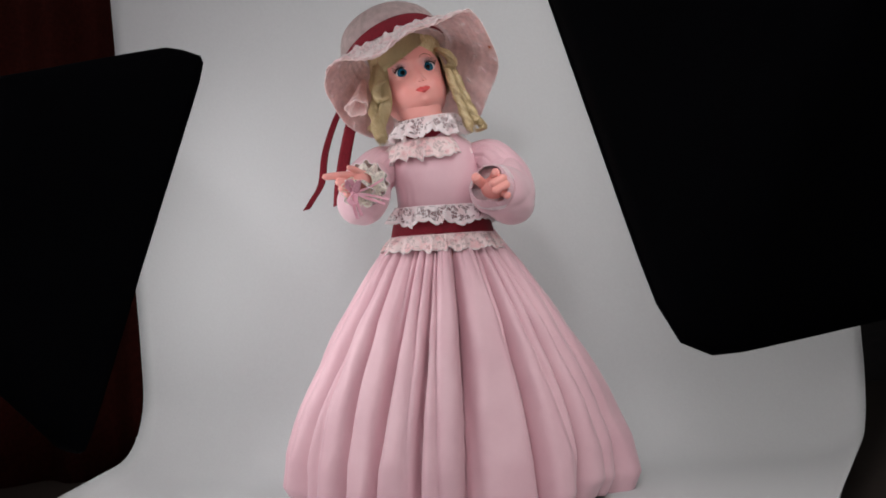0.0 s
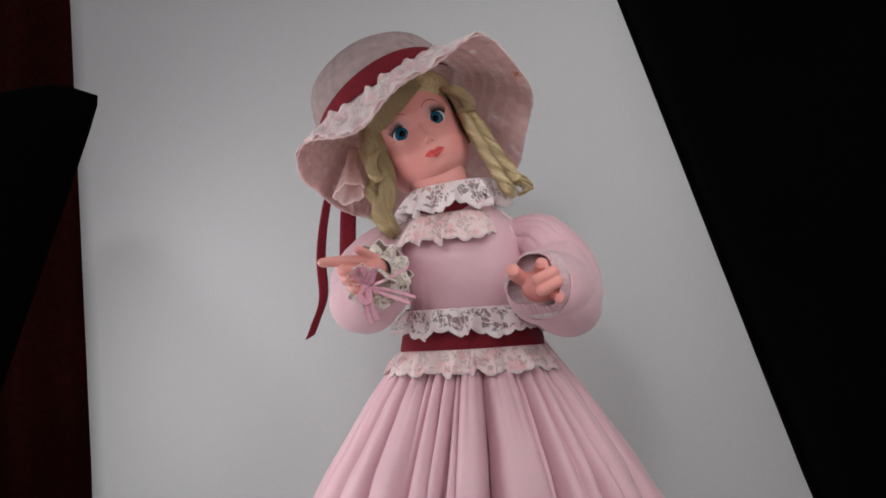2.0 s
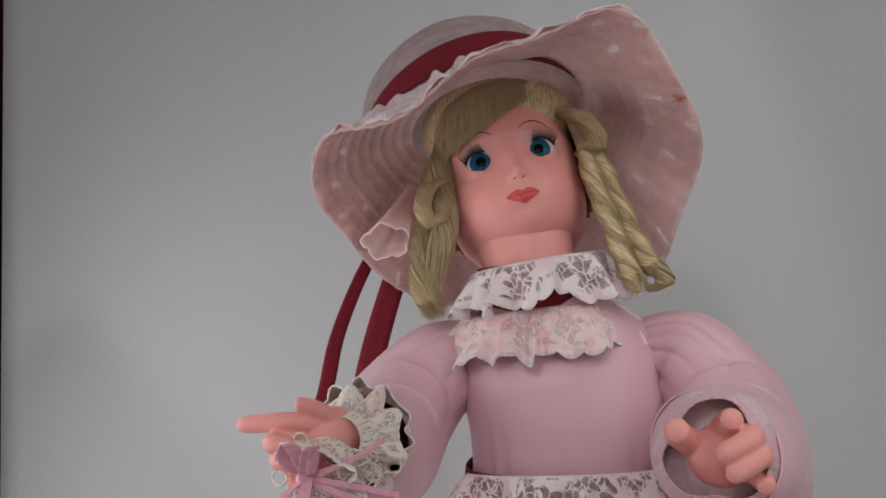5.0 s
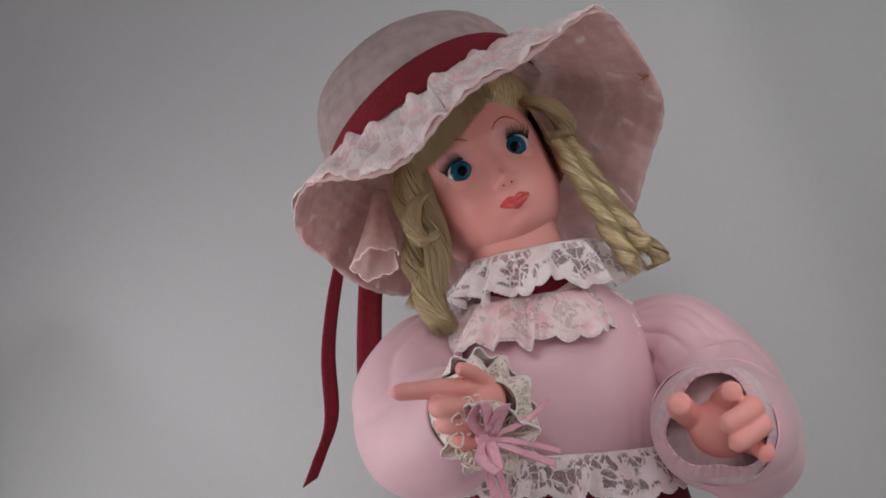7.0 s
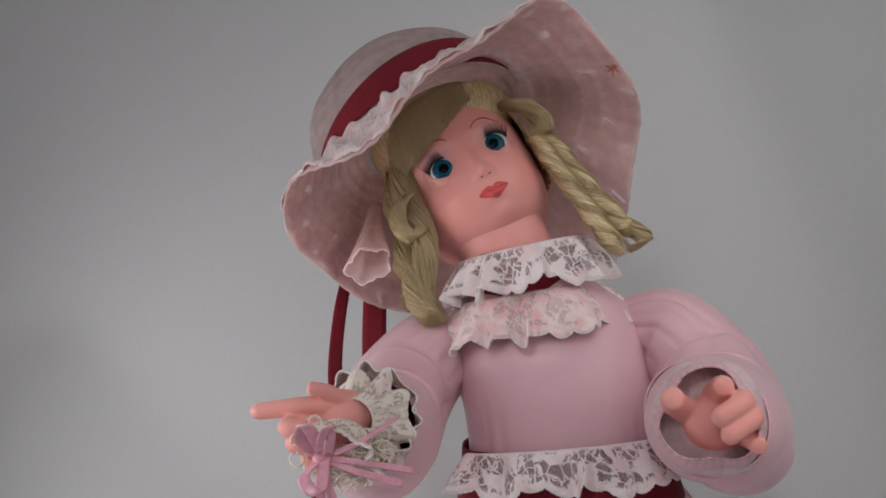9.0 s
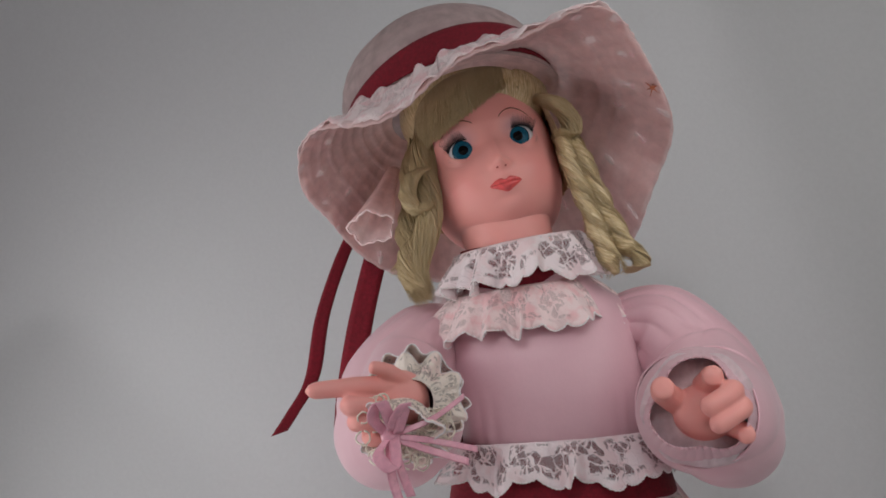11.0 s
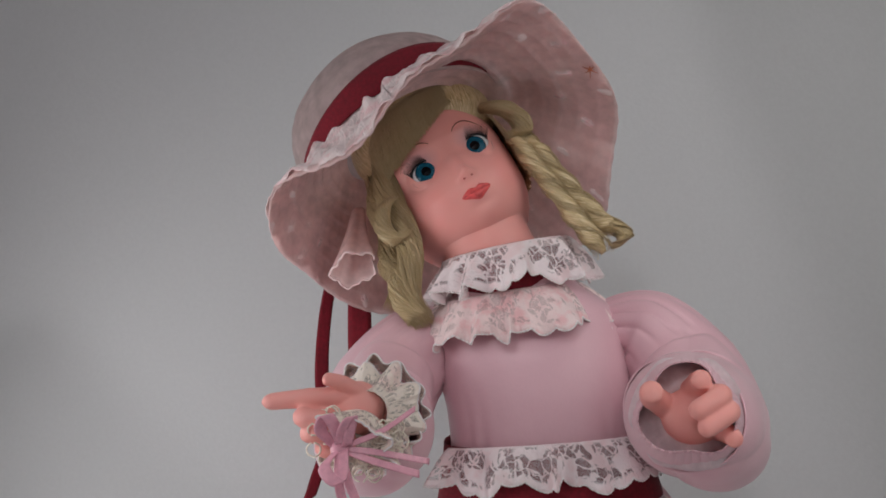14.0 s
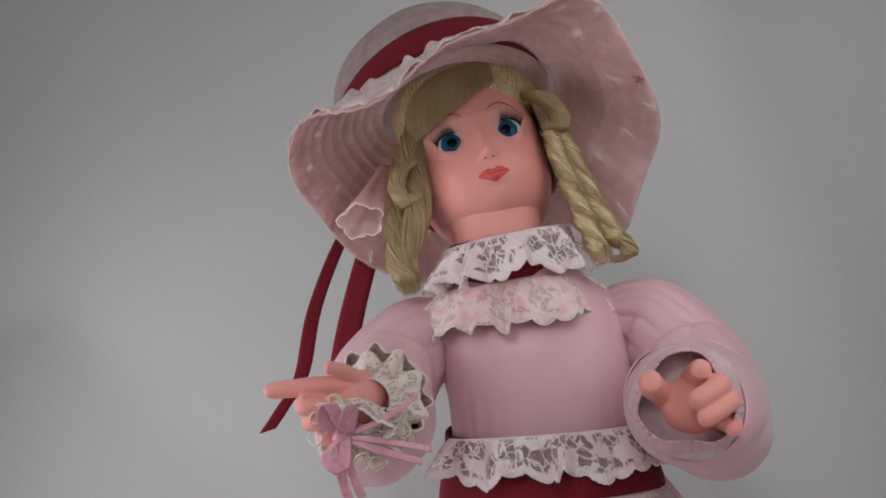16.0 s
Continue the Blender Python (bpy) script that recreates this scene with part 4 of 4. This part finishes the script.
fv, ff, fuv = grid(fringe_sheet, 120, 12)
fringe.add(fv, ff, 0, [(v * 0.08, u * 5) for u, v in fuv])
rnd = random.Random(21)
for k in range(1300):
    x0 = rnd.uniform(-0.047, 0.046)
    end = x0 * 1.02 - 0.008 + rnd.uniform(-0.003, 0.003)
    low = 0.1015 + 0.032 * min(1.0, max(0.0, (x0 + 0.030) / 0.072)) ** 1.4 + rnd.uniform(-0.003, 0.004)
    pts = []
    lift = rnd.uniform(0.0026, 0.0036)
    for i in range(9):
        s = i / 8
        x = max(-0.0488, min(0.0488, x0 * (0.8 + 0.2 * s) + (end - x0) * s))
        z = 0.158 + (low - 0.158) * s
        w, f = lerp_table(HEAD_W, z), lerp_table(HEAD_F, z)
        y = -f * math.sqrt(max(0.02, 1 - min(0.99, abs(x) / (w + 0.004)) ** 2.3)) - lift - 0.009 * math.sin(math.pi * min(1.0, 0.12 + s * 0.88)) ** 1.5
        pts.append(turned((x, y, z)))
    v, f, uv = tube(pts, lambda s, a: 0.00042 * (1.15 - 0.75 * s), 4)
    fringe.add(v, f, 0, [(a + 0.37 * k, b + 0.11 * k) for a, b in uv])
fringe.make("fringe", HAIR, wig, "straight blond fringe")


def tress(name, axis, radius, strands, turns, thick, seed, label="", wave=0.0, waves=2.0, hollow=0.0, flat=0.9):
    """A loose lock: fine strands that keep their places in it as it winds and waves."""
    rnd = random.Random(seed)
    sh = Shape()
    n = 40
    path = smooth_path(axis, n)
    for k in range(strands):
        a0 = rnd.uniform(0, 2 * math.pi)
        deep = hollow + (1 - hollow) * math.sqrt(rnd.random())
        ph, stray = rnd.uniform(-0.5, 0.5), rnd.uniform(0.6, 1.4)
        first, last = rnd.uniform(0, 0.04), rnd.uniform(0.90, 1.0)
        pts = []
        for i in range(n + 1):
            s = first + (last - first) * i / n
            q = s * n
            m = min(n - 1, int(q))
            p = path[m] * (1 - (q - m)) + path[m + 1] * (q - m)
            a = a0 + 2 * math.pi * turns * s
            r = radius(s) * deep * (1 + 0.10 * math.sin(9 * s * stray + a0))
            sway = wave * (0.3 + s) * math.sin(2 * math.pi * waves * s + ph)
            pts.append(p + np.array((math.cos(a) * r + sway, math.sin(a) * flat * r, 0.15 * math.sin(2 * a) * r)))
        t = thick * rnd.uniform(0.7, 1.3)
        v, f, uv = tube(pts, lambda s, a, t=t: t * min(1.0, 0.5 + 5 * s) * min(1.0, 0.2 + 8 * (1 - s)), 5)
        sh.add(v, f, 0, [(x + 0.31 * k, y * 0.25 + 0.17 * k) for x, y in uv])
    ob = sh.make(name, HAIR, wig, label)
    ob["kind"] = "stuff"
    return ob


# the doll's left side: two slim tight ringlets under a puffed curl
for axis, seed, turns in (
        ([(0.049, -0.034, 0.092), (0.051, -0.041, 0.070), (0.057, -0.041, 0.036), (0.063, -0.038, 0.004), (0.069, -0.034, -0.024)], 31, 2.4),
        ([(0.057, -0.028, 0.092), (0.061, -0.034, 0.070), (0.068, -0.034, 0.038), (0.075, -0.032, 0.008), (0.085, -0.030, -0.014)], 32, 2.1)):
    build_lock("ringlet", axis, lambda s: 0.0054 + 0.0016 * s + 0.0005 * math.sin(29 * s), 7, turns, 0.0030, seed, "slim twisted blond ringlet")
tress("ringlet_end", [(0.080, -0.031, -0.002), (0.087, -0.032, -0.014), (0.086, -0.034, -0.022), (0.079, -0.034, -0.022)], lambda s: 0.0065, 140, 0.8, 0.0004, 41)
tress("curl", [(0.041, -0.040, 0.122), (0.050, -0.045, 0.112), (0.058, -0.042, 0.098), (0.056, -0.040, 0.086), (0.050, -0.044, 0.090)], lambda s: 0.0088 - 0.002 * s, 300, 0.7, 0.00042, 33, "loose curl beside the temple")
# the doll's right side: a loose wavy tress with a rolled curl
tress("tress", [(-0.046, -0.034, 0.130), (-0.053, -0.044, 0.100), (-0.055, -0.046, 0.068), (-0.060, -0.044, 0.036), (-0.069, -0.040, 0.006), (-0.074, -0.036, -0.020)],
      lambda s: 0.0118 - 0.0035 * s, 620, 0.9, 0.00038, 34, "loose wavy blond tress", 0.0030, 2.2)
tress("tress", [(-0.050, -0.020, 0.128), (-0.064, -0.028, 0.096), (-0.069, -0.032, 0.062), (-0.074, -0.032, 0.034), (-0.083, -0.030, 0.008)],
      lambda s: 0.0110 - 0.002 * s, 520, 1.1, 0.00038, 35, "loose wavy blond tress", 0.0028, 2.6)
tress("curl", [(-0.052, -0.052, 0.078), (-0.062, -0.060, 0.070), (-0.068, -0.058, 0.056), (-0.062, -0.056, 0.044), (-0.053, -0.054, 0.050)],
      lambda s: 0.0062, 260, 0.8, 0.00042, 36, "rolled curl")
tress("curl", [(-0.066, -0.042, 0.030), (-0.076, -0.046, 0.018), (-0.078, -0.044, 0.000), (-0.070, -0.042, -0.014)], lambda s: 0.0066, 220, 1.0, 0.00042, 37, "rolled curl")

# ---- sun hat, in the neck's space ----
hat = new("sun_hat")
tagged(hat, "wide floppy pink gauze sun hat with lace and red velvet ribbon", "hat")
HAT_AT = Vector((-0.023, -0.028, 0.129))
HAT_TILT = Matrix.Rotation(math.radians(0), 3, "X") @ Matrix.Rotation(math.radians(-9), 3, "Y")


def on_hat(p):
    return tuple(HAT_TILT @ Vector(p) + HAT_AT)


R_CROWN = 0.085


def crown_point(u, v):
    a = 2 * math.pi * u
    b = v * math.pi / 2
    r = R_CROWN * math.cos(b) ** 0.52 if v < 1 else 0.0
    z = -0.004 + 0.076 * math.sin(b) ** 0.95
    dent = 1 + 0.012 * math.sin(5 * a + 2 * v) + 0.004 * math.sin(60 * v)
    return on_hat((r * dent * math.sin(a) - 0.006, -r * dent * math.cos(a), z))


solid(mesh_object("crown", *grid(crown_point, 120, 40, True)[:2], CROWN, parent=hat, label="greyish pink gauze crown"), 0.0008)


# the brim's edge round the hat from the front: degrees to the wearer's left, its height and its reach
EDGE = [(-180, -0.110, 0.116), (-145, -0.092, 0.120), (-109, -0.062, 0.123), (-80, -0.036, 0.130), (-55, -0.023, 0.135), (-22, -0.046, 0.128), (0, -0.041, 0.127),
        (18, -0.032, 0.133), (43, -0.020, 0.152), (62, -0.035, 0.150), (83, -0.058, 0.145), (100, -0.084, 0.139), (117, -0.110, 0.123), (150, -0.120, 0.114), (180, -0.110, 0.116)]


def edge_at(a):
    """Smoothly eased height and reach of the brim's edge at angle a."""
    d = (math.degrees(a) + 180) % 360 - 180
    ring_of = EDGE[:-1]
    n = len(ring_of)
    for i in range(n):
        d1, d2 = EDGE[i][0], EDGE[i + 1][0]
        if d1 <= d <= d2:
            before, after = ring_of[(i - 1) % n], ring_of[(i + 2) % n]
            d0, d3 = (before[0] - d1) % 360 - 360, (after[0] - d1) % 360
            span, t = d2 - d1, (d - d1) / (d2 - d1)
            out = []
            for k in (1, 2):
                p0, p1, p2, p3 = before[k], EDGE[i][k], EDGE[i + 1][k], after[k]
                m1, m2 = (p2 - p0) / (span - d0) * span, (p3 - p1) / d3 * span
                out.append((2 * t ** 3 - 3 * t * t + 1) * p1 + (t ** 3 - 2 * t * t + t) * m1 + (3 * t * t - 2 * t ** 3) * p2 + (t ** 3 - t * t) * m2)
            return out
    return EDGE[0][1:]


def brim_height(a, s):
    """How far the brim rises or droops; a = 0 is the front, s from 0 at the crown to 1 at its edge."""
    return 0.006 * (1 - s) ** 2 + edge_at(a)[0] * s ** 1.5 + 0.004 * s * s * math.sin(7 * a + 1.1)


def brim_radius(a, s):
    edge = edge_at(a)[1] + 0.002 * math.sin(9 * a)
    return 0.054 + (edge - 0.054) * s


def brim_point(a, s, lift=0.0):
    r = brim_radius(a, s)
    stitch = 0.0022 * (abs(math.sin(s * math.pi * 9)) ** 0.5) + 0.0006 * math.sin(70 * a) * s
    return on_hat((r * math.sin(a), -r * math.cos(a), brim_height(a, s) + stitch + lift))


solid(mesh_object("brim", *grid(lambda u, v: brim_point(2 * math.pi * u, v), 260, 60, True)[:2], GAUZE, parent=hat,
                  label="wide floppy brim of stitched pink gauze"), 0.0008)


def hatband_point(u, v):
    a = 2 * math.pi * u
    r = R_CROWN * 1.015 + 0.001 * math.sin(math.pi * v)
    top = 0.003 + 0.022 * (0.5 + 0.5 * math.cos(a - 0.45)) ** 2.2
    return on_hat((r * math.sin(a) - 0.006, -r * math.cos(a), -0.002 + top * v))


solid(mesh_object("hatband", *grid(hatband_point, 120, 8, True)[:2], VELVET, parent=hat, label="dark red velvet hatband"), 0.001)


def brim_lace_point(u, v):
    a = 2 * math.pi * u
    s = 0.42 + 0.57 * v
    ph = 15 * a + 1.8 * math.sin(4 * a) + 0.9 * math.sin(9 * a + 1)
    inner = max(0.0, 1 - v / 0.4)
    crimp = (0.5 + 0.5 * math.sin(ph)) * (0.6 + 0.4 * math.sin(6 * a + 2))
    p = brim_point(a + 0.02 * inner * math.cos(ph), s - 0.09 * inner * crimp + 0.014 * v ** 8 * abs(math.sin(60 * a)),
                   0.0022 + 0.007 * inner + 0.010 * inner * crimp + 0.0014 * math.sin(33 * a + 5 * v) + 0.0016 * math.sin(21 * a - 9 * v))
    return p


lv, lf, luv = grid(brim_lace_point, 520, 14, True, length=0.95)
solid(mesh_object("brim_lace", lv, lf, LACE_BRIM, uvs=luv, parent=hat, label="pink lace laid over the brim, ruffled at its inner edge"), 0.0005)
# rolled gauze fold with a lace edge beside the curls
TIE = np.array((-0.100, -0.030, 0.056))


def fold_point(u, v):
    a = 2 * math.pi * u * 0.93
    r = 0.006 + 0.011 * v ** 1.5 + 0.002 * v * math.sin(5 * a)
    c = TIE + np.array((0.014, 0.020, 0.045)) * (1 - v) + np.array((-0.002, -0.004, -0.010)) * v
    return c + np.array((r * math.cos(a), -0.6 * r * math.sin(a) - 0.010 * v * 0.4, 0.5 * r * math.sin(a)))


solid(mesh_object("rolled_fold", *grid(fold_point, 60, 16)[:2], GAUZE, parent=hat, label="rolled fold of pink gauze"), 0.0006)
edge = [fold_point(k / 60, 1.0) + np.array((0, -0.0005, 0.0008 * math.sin(k * 1.3))) for k in range(61)]
mesh_object("fold_edge", *tube(edge, 0.0008, 6)[:2], LACE_PINK, parent=hat, label="white lace edge of the fold")
star = Shape()
for ang in (0.2, 1.2, 2.2, 3.3, 4.3, 5.3):
    c = np.array((0.1195, -0.0600, 0.100))
    d = np.array((math.cos(ang), 0.0, math.sin(ang)))
    star.add(*tube([c, c + d * 0.0032, c + d * (0.0075 if abs(math.sin(ang)) > 0.6 else 0.0045)], lambda s, a: 0.0007 * (1.1 - s), 5)[:2])
star.make("stitched_mark", STITCH, hat, "small orange-brown stitched mark")


def tail(points, width, across, name="ribbon_tail"):
    v, f, _ = strip(points, width, across, 40)
    return solid(mesh_object(name, v, f, VELVET, parent=hat, label="dark red velvet ribbon tail hanging down"), 0.001)


tail([(-0.1273, 0.0349, 0.0885), (-0.1485, 0.0341, 0.0531), (-0.1689, 0.0336, 0.0070), (-0.1816, 0.0329, -0.0414), (-0.1999, 0.0318, -0.0673), (-0.2119, 0.0304, -0.0825)], 0.0135, (1, 0.5, 0.3))
tail([(-0.1062, 0.0387, 0.0822), (-0.1217, 0.0379, 0.0450), (-0.1382, 0.0372, -0.0022), (-0.1518, 0.0386, -0.0503), (-0.1577, 0.0394, -0.0799)], 0.024, (1, 0.2, 0.3))

# ---- what moves: the head with wig and hat, and the right arm with its sleeve ----
# seconds, and the head's turn about x, y and z in degrees
HEAD_ROWS = [
    (0, -11.8, -6.7, 2.1),
    (0.5, -11.9, -5.9, -2.0),
    (1, -5.8, -7.0, -3.1),
    (1.5, -5.7, -12.6, -1.1),
    (2, -2.9, -16.8, 0.8),
    (2.5, -5.3, -20.4, 3.3),
    (3, -10.7, -20.2, 0.7),
    (3.5, -13.2, -17.9, -3.1),
    (4, -18.2, -14.6, -1.4),
    (4.5, -18.0, -9.6, -4.6),
    (5, -15.5, -5.4, -6.0),
    (5.5, -13.0, -4.5, -6.0),
    (6, -8.0, -5.0, -5.3),
    (6.5, -2.5, -9.5, -4.0),
    (7, -1.5, -15.5, 0.0),
    (7.5, -2.8, -19.6, 0.8),
    (8, -5.7, -21.4, 0.8),
    (8.5, -10.0, -20.2, -1.4),
    (9, -12.8, -17.7, -5.0),
    (9.5, -16.7, -14.0, -7.0),
    (10, -16.6, -9.5, -6.4),
    (10.5, -14.7, -5.5, -6.0),
    (11, -10.0, -4.8, -5.5),
    (11.5, -6.0, -6.2, -5.0),
    (12, -1.9, -11.0, -3.7),
    (12.5, -1.5, -16.9, 0.8),
    (13, -3.2, -20.8, 0.8),
    (13.5, -7.2, -21.8, -0.7),
    (14, -11.6, -20.1, -5.0),
    (14.5, -15.8, -17.1, -6.9),
    (15, -17.0, -12.6, -7.2),
    (15.5, -16.4, -8.2, -6.2),
    (16, -14.3, -4.9, -6.0),
]
# seconds, the arm's swing and lift in degrees
ARM_ROWS = [
    (0, 9.5, 0.3),
    (0.5, 18.2, -0.8),
    (1, 24.9, -2.2),
    (1.5, 24.7, -1.8),
    (2, 19.6, -1.4),
    (2.5, 13.0, -0.9),
    (3, 7.2, -1.5),
    (3.5, 1.6, -1.5),
    (4, -2.8, -2.5),
    (4.5, -2.5, -1.2),
    (5, 3.2, 0.6),
    (5.5, 12.0, 0.5),
    (6, 26.5, -1.0),
    (6.5, 30.5, -1.4),
    (7, 29.3, -1.2),
    (7.5, 23.6, -1.1),
    (8, 16.8, -0.7),
    (8.5, 8.1, -0.4),
    (9, 2.7, 0.1),
    (9.5, 0.8, 1.1),
    (10, 1.5, 1.0),
    (10.5, 7.0, 0.6),
    (11, 15.5, 0.0),
    (11.5, 27.5, -1.2),
    (12, 31.0, -1.5),
    (12.5, 28.5, -1.2),
    (13, 22.8, -0.5),
    (13.5, 15.9, 0.4),
    (14, 8.5, 1.1),
    (14.5, 3.4, 1.1),
    (15, 0.3, 1.4),
    (15.5, 2.2, 1.0),
    (16, 9.4, 0.5),
]


def head_pose(rx, ry, rz):
    turn = Vector((radians(rx), radians(ry), radians(rz)))
    return Matrix.Translation(NECK) @ Matrix.Rotation(turn.length, 4, turn.normalized())


def arm_pose(swing, lift):
    return Matrix.Translation(ARM) @ pose(0, 0, 0, 0, 0, swing) @ pose(0, 0, 0, lift)


def motions():
    for thing in (doll_head, wig, hat):
        walk(thing, [(t, head_pose(*turn)) for t, *turn in HEAD_ROWS])
    for thing in (doll_arm, right_sleeve, bow):
        walk(thing, [(t, arm_pose(*turn)) for t, *turn in ARM_ROWS])


motions()
